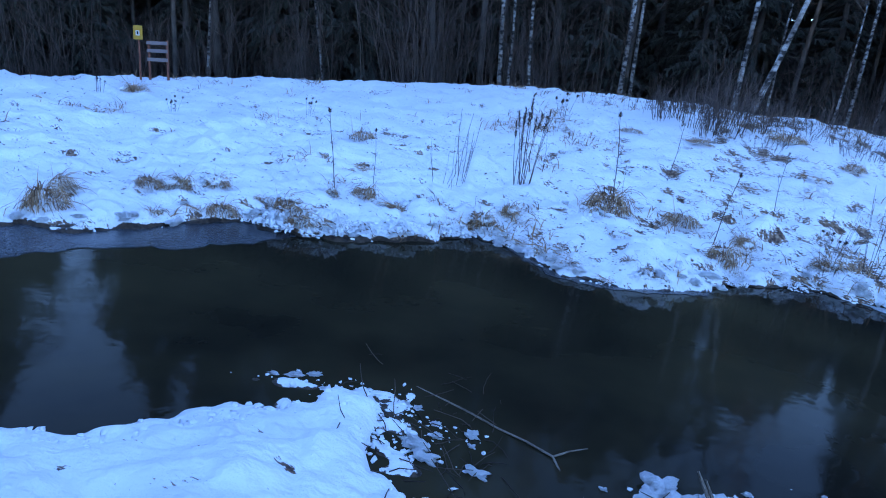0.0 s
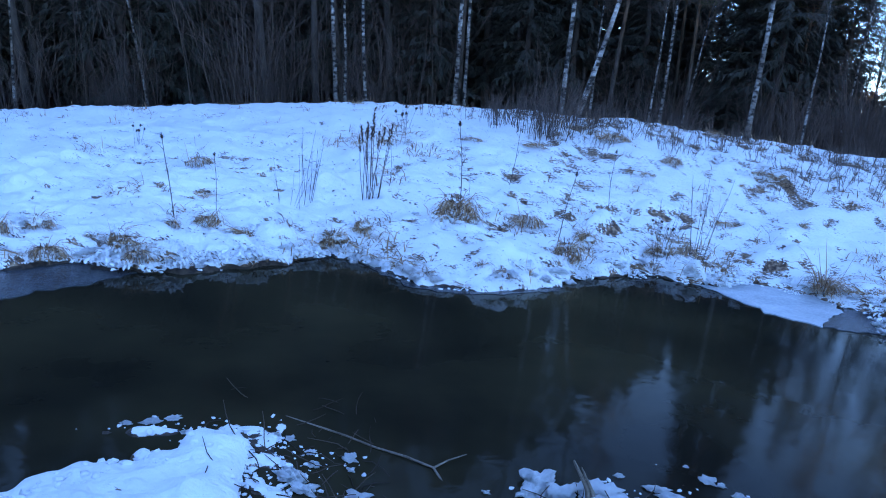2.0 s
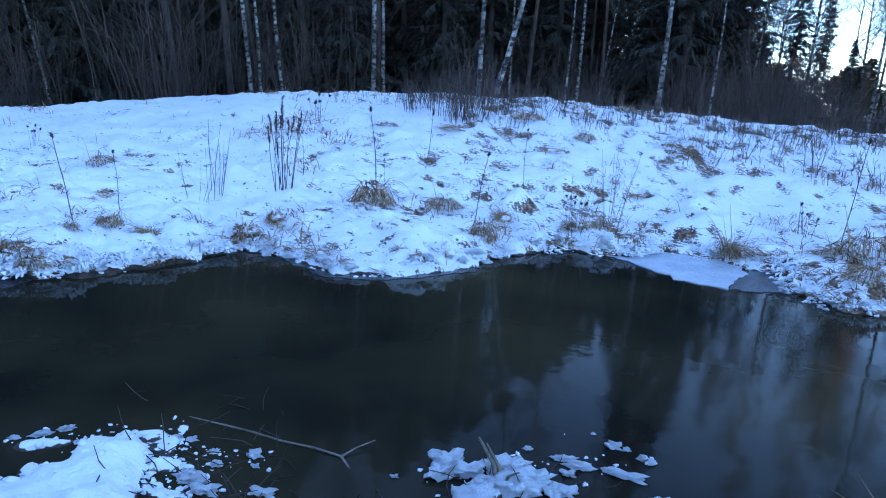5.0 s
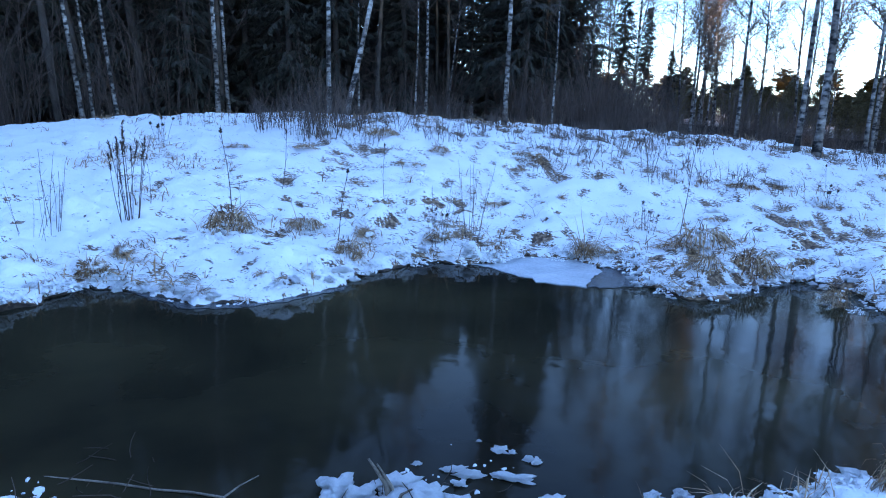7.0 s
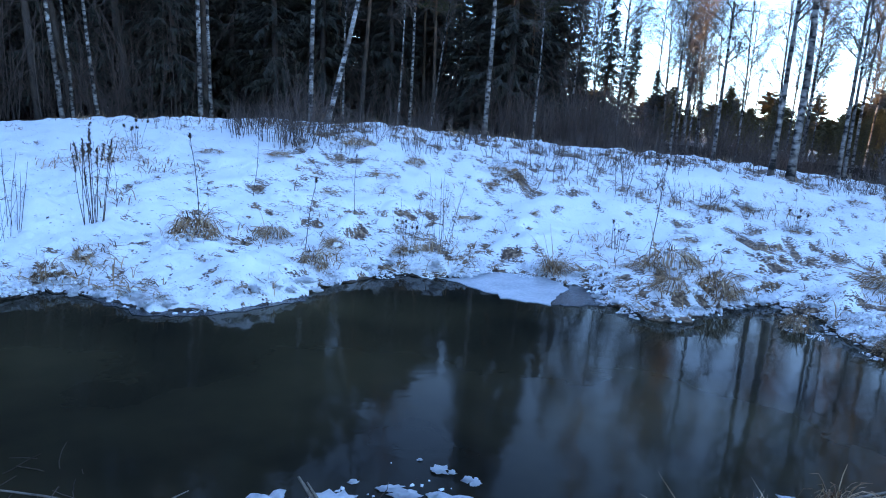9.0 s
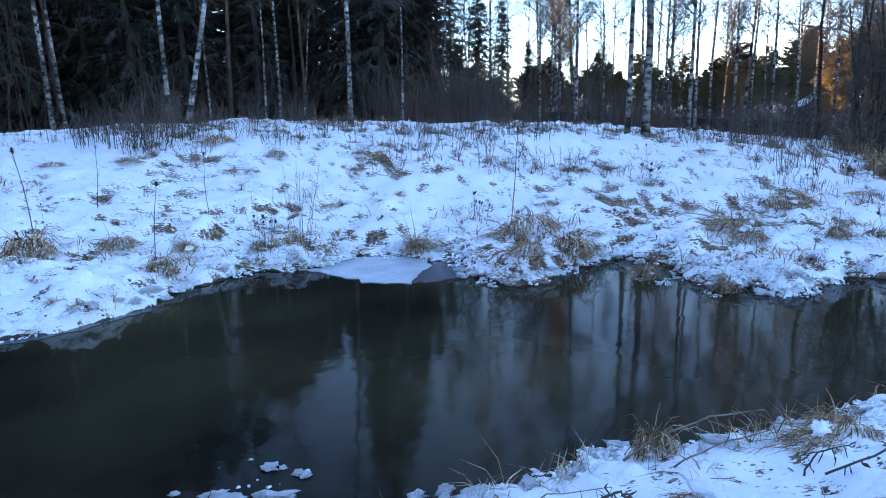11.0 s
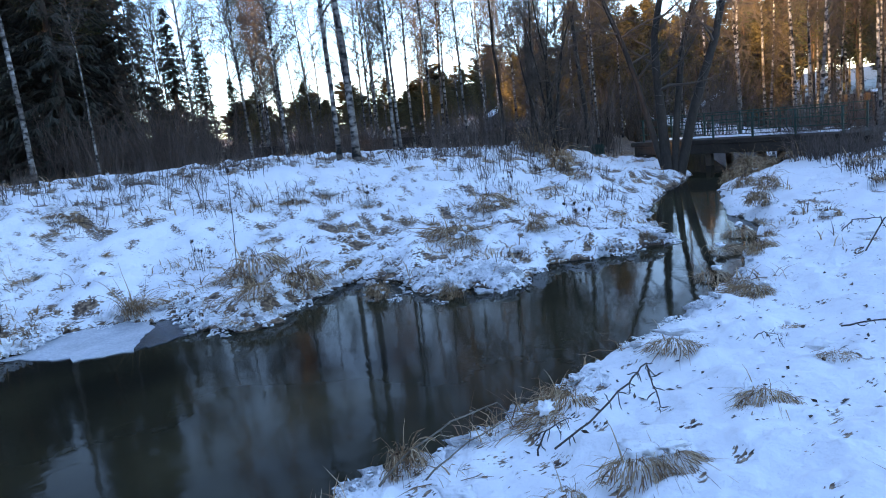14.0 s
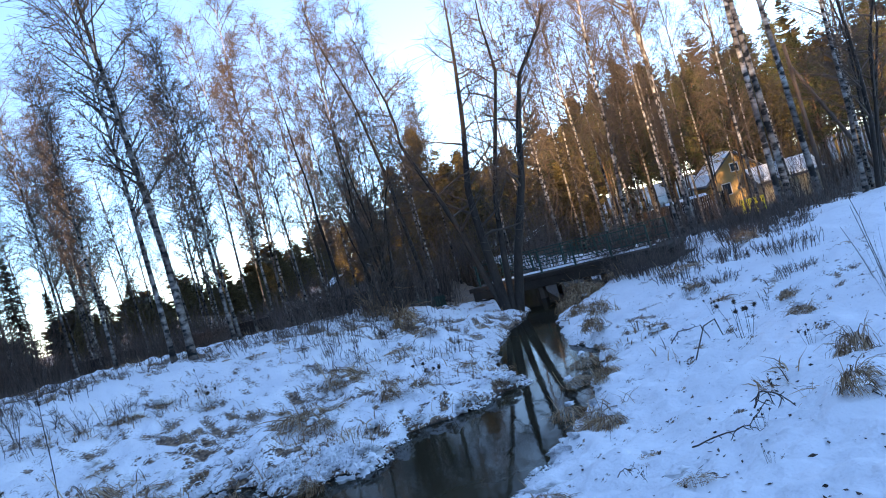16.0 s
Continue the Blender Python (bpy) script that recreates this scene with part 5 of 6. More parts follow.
# a strip of dry grass and thin brush along the upper edge of the meadow
STRIP = [bush_mesh(45, 0.4, 26, 0.6, r=0.0035), bush_mesh(46, 0.3, 34, 0.8, r=0.003), bush_mesh(47, 0.7, 10, 0.4, r=0.004)]
strip = ([], [])
for _ in range(95):
    yaw = rng.uniform(20, 78)
    if 53 < yaw < 64 and rng.random() < 0.6:
        continue
    r = rng.normal(17.0, 0.9) if rng.random() < 0.7 else rng.uniform(13.5, 16.5)
    x, y = r * math.sin(radians(yaw)), r * math.cos(radians(yaw))
    m = pose(x, y, ground(x, y) - 0.03, 0, 0, rng.uniform(0, 360)) @ Matrix.Scale(rng.uniform(0.6, 1.2), 4)
    me, k = STRIP[int(rng.integers(3))], len(strip[0])
    strip[0].extend(m @ v.co for v in me.vertices)
    strip[1].extend([tuple(k + i for i in f.vertices) for f in me.polygons])
# waist-high to tall bare undergrowth between the meadow and the far pines
for _ in range(60):
    yaw, r = rng.uniform(40, 62), rng.uniform(23, 31)
    x, y = r * math.sin(radians(yaw)), r * math.cos(radians(yaw))
    m = pose(x, y, ground(x, y) - 0.03, 0, 0, rng.uniform(0, 360)) @ Matrix.Scale(rng.uniform(0.6, 1.15) * (1.0 if yaw < 50 else 0.7), 4)
    me, k = BUSHES[2], len(strip[0])
    strip[0].extend(m @ v.co for v in me.vertices)
    strip[1].extend([tuple(k + i for i in f.vertices) for f in me.polygons])
tagged(new("dry_brush", mesh_of("dry_brush", strip[0], strip[1], BRUSH)), "thin dry brown brush along the meadow's upper edge", "bush", kind="stuff")


def clump_mesh(seed, rough):
    bm = bmesh.new()
    bmesh.ops.create_icosphere(bm, subdivisions=3, radius=1.0)
    for v in bm.verts:
        d = v.co.normalized()
        f = 1 + rough * noise.noise(d * 1.7 + Vector((seed * 7.1, 0, 0))) + 0.6 * rough * noise.noise(d * 4.5 + Vector((0, seed * 3.3, 0))) + 0.3 * rough * noise.noise(d * 11)
        v.co = d * f
        v.co.z *= 0.8
    me = bpy.data.meshes.new("snow_clump")
    bm.to_mesh(me)
    bm.free()
    me.materials.append(SNOW)
    me.polygons.foreach_set("use_smooth", [True] * len(me.polygons))
    return me


CLUMPS = [clump_mesh(i, 0.9) for i in range(4)]


def snow_clump(x, y, size, stretch=1.0, turn=0.0, z=None, label="lump of snow lying on weeds at the water's edge"):
    ob = new("snow_clump", CLUMPS[int(rng.integers(4))])
    base = max(ground(x, y), 0.0) if z is None else z
    ob.matrix_world = pose(x, y, base + size * 0.2, 0, 0, turn)
    ob.scale = (size * stretch, size, size * 0.8)
    return tagged(ob, label, "snow", "snow lumps")


for x, y, s, st, turn in [(2.55, 3.35, 0.04, 1.4, -35), (2.6, 3.3, 0.022, 1.0, 0), (2.41, 3.04, 0.045, 2.4, -40), (2.35, 3.11, 0.03, 1.6, -40), (2.17, 3.29, 0.032, 2.4, -25), (2.21, 3.2, 0.038, 1.8, -20),
                          (2.1, 3.15, 0.033, 1.3, -20), (2.63, 3.18, 0.03, 1.0, 0), (2.65, 3.13, 0.03, 1.2, 30), (2.02, 3.46, 0.02, 1.2, 0), (2.51, 3.52, 0.014, 1.0, 0), (2.42, 2.75, 0.05, 1.8, -15),
                          (0.51, 3.77, 0.04, 1.1, 0), (0.49, 3.65, 0.022, 1.0, 0), (0.49, 3.39, 0.04, 1.7, -25), (0.22, 3.48, 0.05, 1.5, -20), (0.3, 3.85, 0.025, 1.3, 0), (0.2, 4.02, 0.025, 1.4, 10),
                          (0.13, 4.06, 0.018, 1.2, 0), (0.3, 3.72, 0.028, 1.1, 0), (0.17, 3.6, 0.05, 1.4, -20), (1.17, 3.37, 0.018, 1.2, 0), (2.95, 2.52, 0.04, 1.5, 0), (3.1, 2.46, 0.04, 1.3, 20),
                          (-0.45, 4.3, 0.028, 1.6, 15), (-0.38, 4.13, 0.02, 1.2, 0), (-0.57, 4.27, 0.026, 1.8, 20), (-0.7, 4.26, 0.02, 1.3, 0)]:
    snow_clump(x, y, s * 0.9, st, turn)
for x, y, s, st, turn in [(1.5, 3.42, 0.085, 1.0, 0), (1.43, 3.33, 0.07, 1.3, 30), (1.56, 3.3, 0.075, 1.2, -20), (1.78, 3.26, 0.09, 1.3, -25), (1.86, 3.13, 0.08, 1.4, -30), (1.74, 3.1, 0.09, 1.2, 0),
                          (1.97, 2.98, 0.06, 1.5, -35), (1.6, 3.14, 0.06, 1.2, 0), (1.5, 3.05, 0.09, 1.4, 10)]:
    snow_clump(x, y, s, st, turn, label="soft heap of snow on the reed stubs in the water")
caps = ([], [])
for at, size in PLACES:
    for _ in range(int(rng.integers(1, 5)) if at.y > 2 else 1):
        a, d = rng.uniform(0, 6.28), rng.uniform(0.02, 0.24) * size
        s = rng.uniform(0.02, 0.055)
        m = pose(at.x + d * math.cos(a), at.y + d * math.sin(a), at.z + max(0.0, 0.2 - 0.9 * d) * size + 0.2 * s, 0, 0, rng.uniform(0, 180)) @ Matrix.Diagonal((s * rng.uniform(1.3, 2.6), s, 0.7 * s, 1))
        me = CLUMPS[int(rng.integers(4))]
        k = len(caps[0])
        caps[0].extend(m @ v.co for v in me.vertices)
        caps[1].extend([tuple(k + i for i in f.vertices) for f in me.polygons])
tagged(new("snow_cap", mesh_of("snow_cap", caps[0], caps[1], SNOW, True)), "small caps of snow lying on grass tufts", "snow", kind="stuff")
# snow on the grass along the far shore
for _ in range(120):
    k = int(rng.integers(3, 46))
    u = rng.random()
    x = FAR_SHORE[k][0] * (1 - u) + FAR_SHORE[k + 1][0] * u + rng.normal(0, 0.06)
    y = FAR_SHORE[k][1] * (1 - u) + FAR_SHORE[k + 1][1] * u + 0.05 + abs(rng.normal(0, 0.12))
    snow_clump(x, y, rng.uniform(0.02, 0.06), rng.uniform(1.0, 2.2), rng.uniform(0, 180), label="lump of snow on grass at the shore")
for _ in range(70):
    k = int(rng.integers(18, 34))
    u = rng.random()
    x = NEAR_SHORE[k][0] * (1 - u) + NEAR_SHORE[k + 1][0] * u + rng.normal(0, 0.05)
    y = NEAR_SHORE[k][1] * (1 - u) + NEAR_SHORE[k + 1][1] * u - 0.03 - abs(rng.normal(0, 0.08))
    snow_clump(x, y, rng.uniform(0.015, 0.05), rng.uniform(1.0, 2.2), rng.uniform(0, 180), label="lump of snow on grass at the shore")


def snow_crumbs(seed):
    """Loose crumbs of snow along the shores and on the weed beds."""
    g = np.random.default_rng(seed)
    bm = bmesh.new()
    bmesh.ops.create_icosphere(bm, subdivisions=1, radius=1.0)
    ball = np.array([v.co for v in bm.verts])
    tris = np.array([[v.index for v in f.verts] for f in bm.faces])
    bm.free()
    spots = []
    for cx, cy, ax, ay, n in [(0.12, 3.7, 0.07, 0.24, 60), (0.3, 3.65, 0.1, 0.2, 22), (0.5, 3.7, 0.05, 0.1, 8), (-0.4, 4.2, 0.22, 0.07, 36), (1.6, 3.2, 0.16, 0.12, 30), (2.3, 3.2, 0.2, 0.14, 18)]:
        spots += [(cx + g.normal(0, ax), cy + g.normal(0, ay), 0.004 + 0.014 * g.random() ** 2.5) for _ in range(n)]
    for line, side, k0, k1, n, big in [(NEAR_SHORE, -1, 4, 36, 420, 0.02), (FAR_SHORE, 1, 3, 46, 260, 0.026)]:
        for _ in range(n):
            k, u = int(g.integers(k0, k1)), g.random()
            spots.append((line[k][0] * (1 - u) + line[k + 1][0] * u + g.normal(0, 0.06), line[k][1] * (1 - u) + line[k + 1][1] * u + side * (0.02 + abs(g.normal(0, 0.1))), g.uniform(0.3, 1.0) * big))
    verts, faces = [], []
    height = np.maximum(land([s[0] for s in spots], [s[1] for s in spots]), 0.0)
    for (x, y, s), z in zip(spots, height):
        shape = ball * (1 + g.normal(0, 0.34, (len(ball), 1))) * s * np.array((g.uniform(0.8, 1.7), g.uniform(0.8, 1.7), 0.75))
        faces += [tuple(f) for f in (tris + len(verts)).tolist()]
        verts += list(shape + np.array((x, y, z + 0.25 * s)))
    return tagged(new("snow_crumbs", mesh_of("snow_crumbs", verts, faces, SNOW, True)), "loose crumbs of snow on weeds and shore edges", "snow", kind="stuff")


snow_crumbs(9)


def stick(name, lines, material, label, category="branch"):
    t = Tubes()
    for pts, r0, r1 in lines:
        t.add([np.array(p, float) for p in pts], taper(r0, r1, len(pts)), 6)
    return tagged(new(name, t.mesh(name, material)), label, category)


stick("fallen_branch", [([(0.1, 4.42, -0.04), (0.2, 4.31, -0.004), (0.4, 4.14, 0.002), (0.52, 4.03, 0.006), (0.67, 3.88, 0.006), (0.82, 3.76, 0.01), (0.95, 3.63, 0.008), (0.97, 3.5, -0.008), (0.96, 3.33, -0.05)], 0.006, 0.008),
                        ([(0.95, 3.63, 0.008), (1.05, 3.68, 0.022), (1.17, 3.72, 0.03)], 0.007, 0.003)], PALE_STICK, "pale bare branch lying in the dark water")
stick("reed_stub", [([(1.68, 3.14, -0.05), (1.65, 3.18, 0.12), (1.57, 3.22, 0.26)], 0.02, 0.006), ([(1.7, 3.13, -0.05), (1.68, 3.17, 0.1), (1.61, 3.2, 0.23)], 0.018, 0.004), ([(1.67, 3.11, -0.02), (1.7, 3.1, 0.08), (1.74, 3.06, 0.12)], 0.012, 0.005)], PALE_STICK, "broken pale reed stub standing in the snow", "reed")


def bent_twig(points, r, seed, material, label):
    """A bent dead twig with short hanging side twigs."""
    g = np.random.default_rng(seed)
    t = Tubes()
    line = []
    for a, b in zip(points, points[1:]):
        a, b = np.array(a, float), np.array(b, float)
        line += [a + (b - a) * u + g.normal(0, 0.004, 3) for u in (0, 0.25, 0.5, 0.75)]
    line.append(np.array(points[-1], float))
    t.add(line, taper(r, r * 0.55, len(line)), 5)
    for k in range(2, len(line), 1):
        for _ in range(int(g.integers(0, 3))):
            w = g.normal(0, 0.6, 3) + np.array((0, 0, -0.5))
            t.add(bent(g, line[k], w / np.linalg.norm(w), g.uniform(0.03, 0.11), 3, 0.35, 0.1), [r * 0.45, r * 0.5, r * 0.6, r * 0.2], 4)
    return tagged(new("dead_twig", t.mesh("dead_twig", material)), label, "branch")


bent_twig([(4.29, 0.95, 0.24), (4.42, 0.78, 0.36), (4.62, 0.6, 0.52), (4.72, 0.52, 0.60), (4.76, 0.5, 0.5), (4.77, 0.46, 0.32)], 0.0065, 1, DARK_BARK, "bent dark twig with dry leaf bits over the snowy near bank")
bent_twig([(4.2, 1.02, 0.24), (4.3, 1.0, 0.34), (4.42, 0.92, 0.36)], 0.006, 2, DARK_BARK, "bent dark twig with dry leaf bits over the snowy near bank")
bent_twig([(3.88, 1.86, 0.12), (4.1, 1.78, 0.22), (4.4, 1.62, 0.29), (4.75, 1.46, 0.28)], 0.008, 3, PALE_STICK, "dry arched twig hanging over the shore")
bent_twig([(3.9, 1.55, 0.2), (4.2, 1.5, 0.22), (4.6, 1.35, 0.24)], 0.006, 6, PALE_STICK, "dry arched twig hanging over the shore")
bent_twig([(3.08, 1.58, 0.2), (3.14, 1.48, 0.36), (3.18, 1.42, 0.4), (3.22, 1.36, 0.36), (3.25, 1.29, 0.22)], 0.008, 4, DARK_BARK, "thin dark twig bent into an arch")
bent_twig([(5.96, -0.52, 0.45), (5.93, -0.7, 0.5), (5.89, -0.9, 0.55), (5.95, -1.05, 0.66)], 0.006, 7, DARK_BARK, "dark broken twig lying on the snowy near bank")
bent_twig([(6.3, -1.0, 0.52), (6.15, -1.05, 0.66), (5.99, -1.11, 0.68), (5.9, -1.2, 0.6)], 0.007, 8, DARK_BARK, "dark broken twig lying on the snowy near bank")
bent_twig([(9.9, -0.75, 0.32), (9.75, -0.85, 0.46), (9.6, -1.1, 0.5), (9.5, -1.15, 0.36)], 0.007, 9, DARK_BARK, "dark broken twig lying on the snowy near bank")
bent_twig([(6.1, 0.02, 0.3), (6.03, -0.05, 0.38), (5.95, -0.14, 0.38)], 0.004, 10, PALE_STICK, "bent dry grass stalk on the snowy near bank")
bent_twig([(2.95, 1.85, 0.2), (3.1, 1.75, 0.28), (3.4, 1.6, 0.26)], 0.004, 5, PALE_STICK, "dry arched twig hanging over the shore")
stick("dead_twig", [([(8.9, -0.9, 0.3), (9.3, -1.1, 0.55), (9.5, -1.25, 0.56), (9.55, -1.3, 0.35)], 0.008, 0.006)], DARK_BARK, "broken dark stalk bent over the snow")
stick("dead_twig", [([(11.0, 1.9, 0.0), (10.7, 2.2, 0.12), (10.3, 2.6, 0.2)], 0.01, 0.006), ([(10.7, 2.2, 0.12), (10.9, 2.4, 0.3)], 0.006, 0.004)], DARK_BARK, "dark twigs lying on the snowy shore")


def water_weed(n, seed):
    """Dead dark stems that lie in the shallows round the snowy weed bed."""
    g = np.random.default_rng(seed)
    t = Tubes()
    for _ in range(n):
        x, y = 0.32 + g.normal(0, 0.22), 3.72 + g.normal(0, 0.36)
        if g.random() < 0.25:
            x, y = 1.7 + g.normal(0, 0.35), 3.1 + g.normal(0, 0.14)
        a = g.uniform(0, 6.28)
        t.add(bent(g, (x, y, max(ground(x, y), -0.01)), (math.cos(a), math.sin(a), 0.25 * g.random()), g.uniform(0.08, 0.3), 3, 0.25, 0.05), [0.004, 0.0035, 0.003, 0.002], 3)
    return tagged(new("water_weed", t.mesh("water_weed", DEAD_STEM)), "tangle of dead brown stems in shallow water", "weed", kind="stuff")


water_weed(200, 8)


# ---- the things that people put there ----
def sign_board():
    x, y = -5.15, 16.2
    ob = empty("notice_board", pose(x, y, ground(x, y), 0, -6, -18), "small wooden notice frame with red-brown posts in snow", "notice board")
    for dx in (-0.22, 0.22):
        part("post", boxes((dx - 0.02, -0.02, -0.2, dx + 0.02, 0.02, 0.86), bevel=0.004), RED_WOOD, ob, "red-brown painted post")
    for z in (0.46, 0.64, 0.80):
        part("plank", boxes((-0.245, -0.05, z - 0.035, 0.245, -0.022, z + 0.035), bevel=0.004), GREY_BOARD, ob, "grey weathered plank")
    return ob


def yellow_sign():
    x, y = -5.5, 16.1
    ob = empty("yellow_sign", pose(x, y, ground(x, y), 0, -6, -18), "yellow enamel sign on a thin post in snow", "sign")
    part("post", boxes((-0.016, -0.016, -0.2, 0.016, 0.016, 0.96), bevel=0.004), RED_WOOD, ob)
    plate = part("plate", boxes((-0.11, -0.03, 0.82, 0.11, -0.018, 1.1), bevel=0.003), YELLOW_SIGN, ob, "yellow sign plate")
    part("pictogram", boxes((-0.045, -0.034, 0.9, 0.045, -0.031, 1.0)), WHITE_PAINT, plate, "pale square field")
    part("pictogram_bar", boxes((-0.018, -0.038, 0.92, 0.022, -0.035, 0.985)), BLACK_PAINT, plate, "dark mark")
    return ob


sign_board()
yellow_sign()


def foot_bridge():
    a, b, top = Vector((22.2, 3.2, 0)), Vector((19.9, -1.7, 0)), 0.69
    length = (b - a).length
    turn = math.degrees(math.atan2(b.y - a.y, b.x - a.x))
    ob = empty("foot_bridge", pose(a.x, a.y, 0, 0, 0, turn), "small concrete foot bridge with green metal railings over the stream", "bridge")
    part("deck", boxes((-0.3, -0.75, top - 0.12, length + 0.3, 0.75, top), bevel=0.015), CONCRETE, ob, "worn concrete deck")
    part("deck_snow", boxes((0.2, -0.3, top + 0.004, length - 0.3, 0.25, top + 0.014), bevel=0.01), SNOW, ob, "thin snow on the deck")
    for s in (-0.66, 0.66):
        part("girder", boxes((-0.2, s - 0.07, top - 0.36, length + 0.2, s + 0.07, top - 0.124), bevel=0.01), CONCRETE, ob, "dark stained concrete girder")
    for x in (-0.25, length - 0.15):
        part("abutment", boxes((x - 0.15, -0.85, -0.6, x + 0.55, 0.85, top - 0.364), bevel=0.02), CONCRETE, ob)
    for x in (length * 0.36, length * 0.62):
        for s in (-0.5, 0.5):
            part("pier", boxes((x - 0.08, s - 0.08, -0.6, x + 0.08, s + 0.08, top - 0.364), bevel=0.015), OLD_WOOD, ob, "dark timber pile")
    for s in (-0.68, 0.68):
        n = 6
        for k in range(n):
            x = 0.1 + (length - 0.2) * k / (n - 1)
            part("rail_post", boxes((x - 0.022, s - 0.022, top, x + 0.022, s + 0.022, top + 0.6), bevel=0.004), GREEN_PAINT, ob)
        for z in (0.2, 0.4, 0.6):
            part("rail", boxes((0, s - 0.012, top + z - 0.012, length, s + 0.012, top + z + 0.012), bevel=0.003), GREEN_PAINT, ob)
        for k in range(40):
            x = length * 0.45 + length * 0.5 * k / 40
            if k % 2 == 0:
                part("baluster", boxes((x - 0.008, s - 0.008, top + 0.2, x + 0.008, s + 0.008, top + 0.6)), GREEN_PAINT, ob)
    return ob


foot_bridge()


def plank_fence(points, height, label, material, name="board_fence", gap=0.13, lift=0.0):
    """Upright boards on two rails between posts."""
    plank = boxes((-0.055, -0.01, 0, 0.055, 0.01, height), bevel=0.004)
    me = bpy.data.meshes.new("fence_board")
    plank.to_mesh(me)
    plank.free()
    me.materials.append(material)
    x0, y0 = points[0]
    ob = empty(name, pose(x0, y0, 0), label, "fence")
    for (ax, ay), (bx, by) in zip(points, points[1:]):
        l, turn = math.hypot(bx - ax, by - ay), math.degrees(math.atan2(by - ay, bx - ax))
        za, zb = ground(ax, ay), ground(bx, by)
        for z in (0.25, 0.8):
            rail = child("rail", me, ob)
            rail.matrix_basis = Matrix.Translation((ax - x0, ay - y0, za + lift + height * z)) @ Euler((0, -math.atan2(zb - za, l), radians(turn))).to_matrix().to_4x4() @ pose(0, 0.022, 0, 0, 90, 0) @ Matrix.Diagonal((0.6, 1, l / height, 1))
        for k in range(int(l / gap)):
            u = (k + 0.5) / int(l / gap)
            b = child("board", me, ob)
            b.matrix_basis = pose(ax - x0 + (bx - ax) * u, ay - y0 + (by - ay) * u, za + (zb - za) * u + lift + rng.uniform(-0.01, 0.01), 0, 0, turn + rng.uniform(-2, 2))
    return ob


# low boards stand in for the dark band behind the meadow
plank_fence([(22.5, 24.5), (26.2, 20.0), (29.6, 14.6), (31.6, 9.6), (32.2, 6.6)], 0.95, "low dark boards standing in for the band along the road", DARK_FENCE, gap=0.115, lift=-0.05)
plank_fence([(24.5, 6.4), (23.2, 4.9)], 0.4, "short grey-green board fence beside the bridge", GREEN_PAINT, gap=0.15)
plank_fence([(45.4, -2.6), (44.9, -7.6)], 1.5, "brown board fence in front of the houses", DARK_FENCE, gap=0.117)


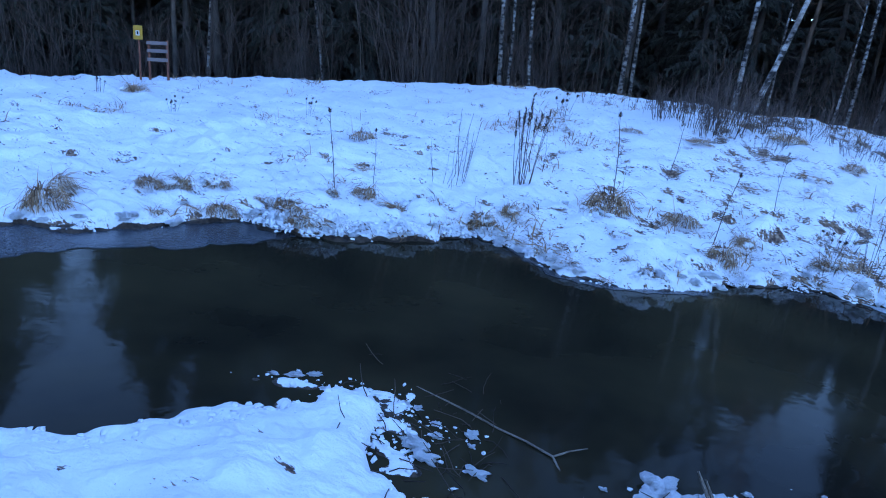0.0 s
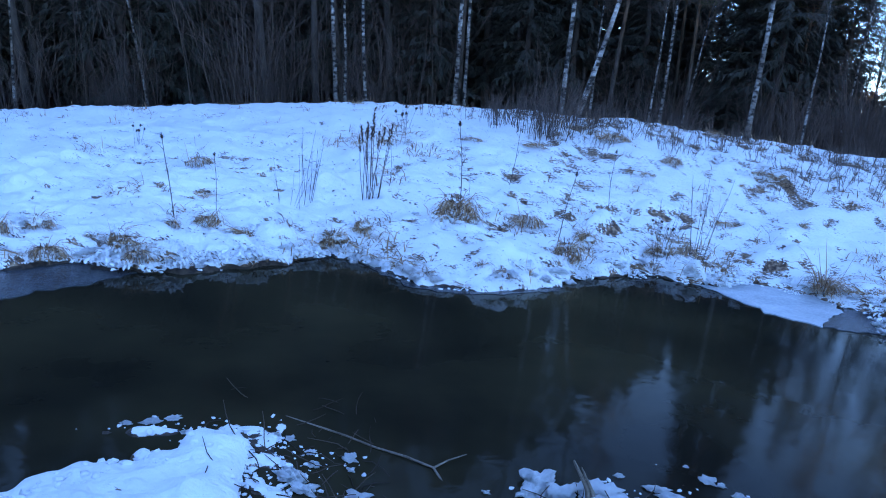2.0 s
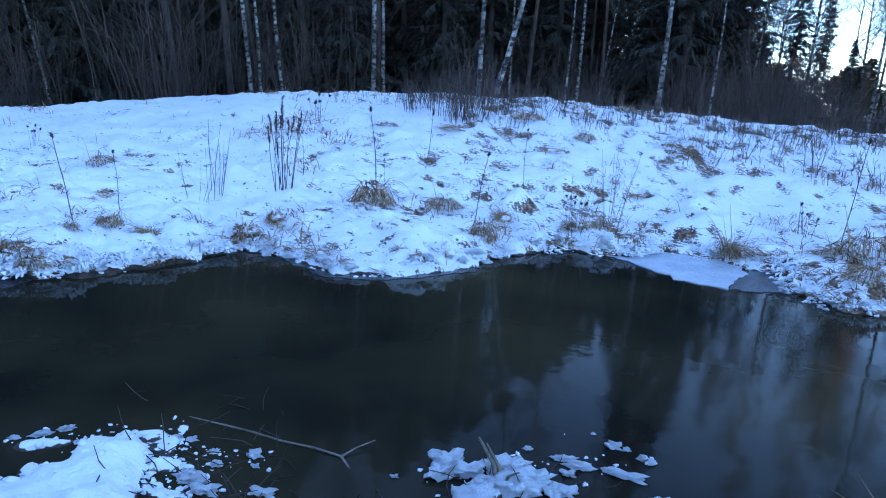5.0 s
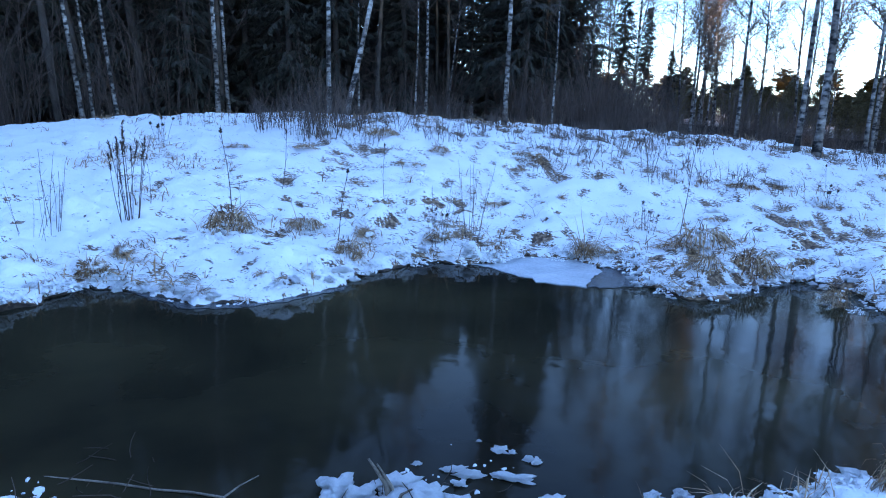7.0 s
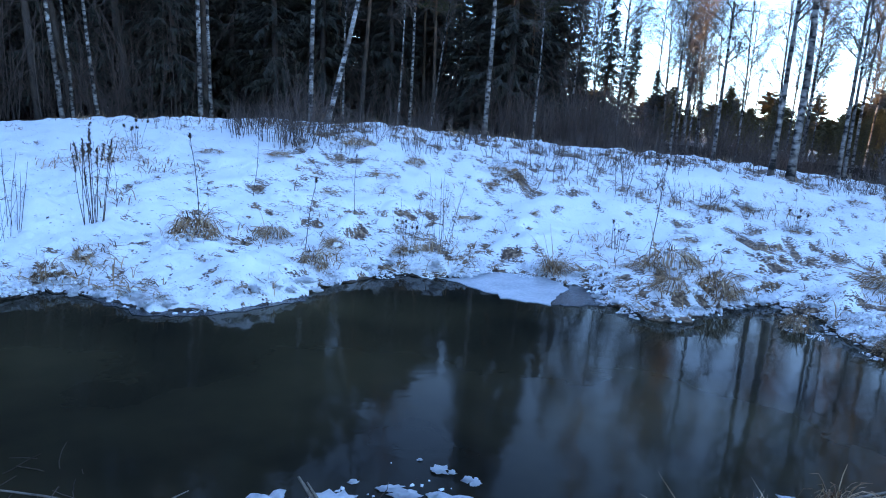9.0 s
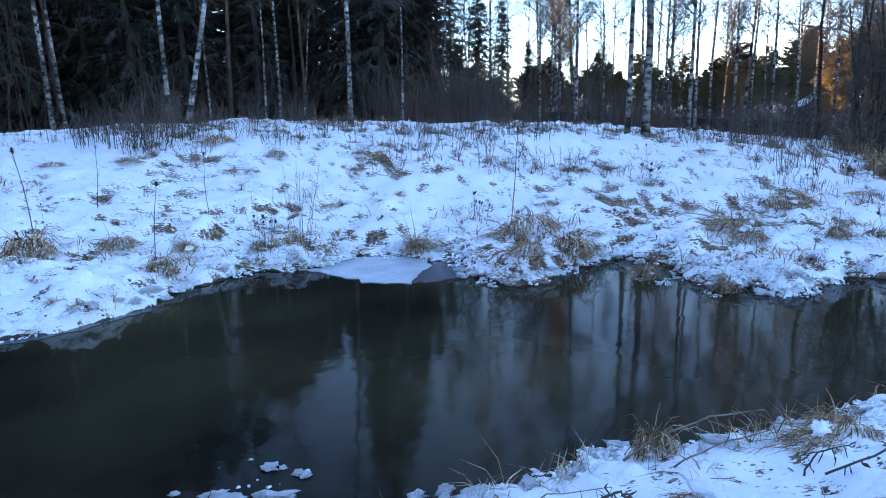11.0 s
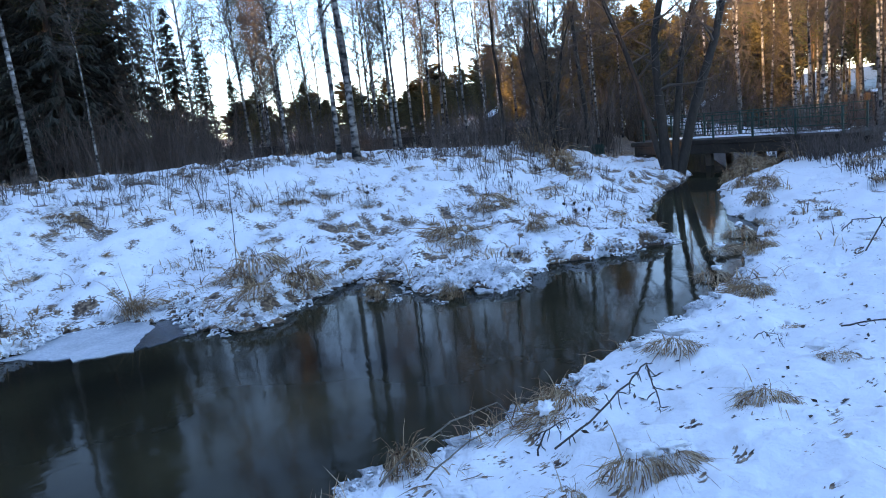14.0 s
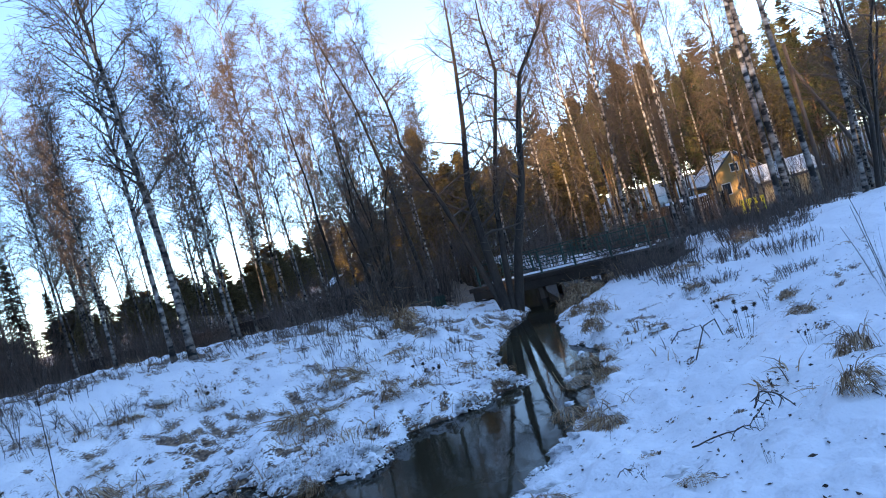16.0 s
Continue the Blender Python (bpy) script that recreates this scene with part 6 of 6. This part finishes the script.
def house(x, y, turn, w, d, wall_h, roof_h, wall_mat, label, windows=(), over=0.35, z=None):
    base = ground(x, y) if z is None else z
    ob = empty("house", pose(x, y, base, 0, 0, turn), label, "house")
    part("wall", boxes((-w / 2, -d / 2, -0.5, w / 2, d / 2, wall_h)), wall_mat, ob)
    for s in (-1, 1):
        bm = bmesh.new()
        vs = [bm.verts.new(p) for p in ((s * w / 2, -d / 2, wall_h), (s * w / 2, d / 2, wall_h), (s * w / 2, 0, wall_h + roof_h))]
        bm.faces.new(vs)
        ext = bmesh.ops.extrude_face_region(bm, geom=bm.faces[:])
        bmesh.ops.translate(bm, vec=(-s * 0.2, 0, 0), verts=[v for v in ext["geom"] if isinstance(v, bmesh.types.BMVert)])
        bmesh.ops.recalc_face_normals(bm, faces=bm.faces[:])
        part("gable", bm, wall_mat, ob)
    rise, run = roof_h * (1 + 2 * over / d), d / 2 + over
    for s in (-1, 1):
        bm = bmesh.new()
        low, high = (s * run, wall_h + roof_h - rise), (0.0, wall_h + roof_h)
        vs = [bm.verts.new((xx, yy, zz + e)) for e in (0.03, 0.15) for xx in (-w / 2 - over, w / 2 + over) for yy, zz in (low, high)]
        for f in ((0, 1, 3, 2), (4, 6, 7, 5), (0, 4, 5, 1), (2, 3, 7, 6), (0, 2, 6, 4), (1, 5, 7, 3)):
            bm.faces.new([vs[i] for i in f])
        bmesh.ops.recalc_face_normals(bm, faces=bm.faces[:])
        roof = part("roof", bm, ROOF_SHEET, ob, "dark sheet roof slope")
        bm = bmesh.new()
        vs = [bm.verts.new((xx, yy * 0.97, zz + e)) for e in (0.155, 0.24) for xx in (-w / 2 - over + 0.1, w / 2 + over - 0.1) for yy, zz in (low, high)]
        for f in ((0, 1, 3, 2), (4, 6, 7, 5), (0, 4, 5, 1), (2, 3, 7, 6), (0, 2, 6, 4), (1, 5, 7, 3)):
            bm.faces.new([vs[i] for i in f])
        bmesh.ops.recalc_face_normals(bm, faces=bm.faces[:])
        part("roof_snow", bm, SNOW, roof, "snow lying on the roof")
    for face, u, zc, ww, hh in windows:
        m = {"front": pose(u, -d / 2, zc), "left": pose(-w / 2, u, zc, 0, 0, -90)}[face]
        f = part("window", boxes((-ww / 2 - 0.06, -0.05, -hh / 2 - 0.06, ww / 2 + 0.06, -0.004, hh / 2 + 0.06), bevel=0.01), WHITE_PAINT, ob, "white window frame")
        f.matrix_basis = m
        part("pane", boxes((-ww / 2, -0.06, -hh / 2, ww / 2, -0.054, hh / 2)), WINDOW_GLASS, f)
    return ob


# each house turns a gable to the stream
house(54.3, -9.3, 6, 4.6, 3.6, 2.0, 1.6, PLASTER, "small ochre plastered house among pines", [("left", -0.8, 1.3, 0.5, 0.7), ("left", 0.8, 1.3, 0.5, 0.7), ("left", 0.0, 2.6, 0.45, 0.5)])
house(46.8, -10.9, 96, 3.2, 3.0, 1.3, 0.7, BRICK_WALL, "pale block outbuilding with a dark roof", [("left", 0.5, 0.6, 0.4, 0.4)])
house(50.7, -5.9, -80, 2.2, 2.4, 0.6, 0.6, OLD_WOOD, "low wooden shed with snow on its roof")
house(60, 3.5, 10, 4.0, 4.0, 1.2, 1.2, GREY_BOARD, "grey wooden house far behind the trees")
house(58, 20, 30, 4.0, 4.0, 1.2, 1.2, GREY_BOARD, "grey wooden house far behind the trees")


def waste_bin(x, y):
    ob = empty("waste_bin", pose(x, y, ground(x, y), 0, 0, -90), "bright yellow waste container beside the fence", "bin", "yellow bins")
    part("body", boxes((-0.28, -0.3, 0, 0.28, 0.3, 0.72), bevel=0.05), YELLOW_PLASTIC, ob)
    part("lid", boxes((-0.31, -0.33, 0.722, 0.31, 0.33, 0.8), bevel=0.03), YELLOW_PLASTIC, ob)
    return ob


waste_bin(43.3, -8.1)
waste_bin(43.2, -8.75)


def utility_pole(x, y, h):
    ob = empty("utility_pole", pose(x, y, ground(x, y), 0, 0, 0), "grey utility pole with a slanting brace", "pole")
    t = Tubes()
    t.add([np.array((0, 0, -0.4)), np.array((0.05, 0.1, h))], [0.1, 0.07], 10)
    child("pole", t.mesh("pole", OLD_WOOD), ob)
    t = Tubes()
    t.add([np.array((0, -2.3, -0.4)), np.array((0.05, 0.05, h * 0.85))], [0.09, 0.065], 10)
    child("brace", t.mesh("brace", OLD_WOOD), ob)
    return ob


utility_pole(31.6, -8.9, 6.2)
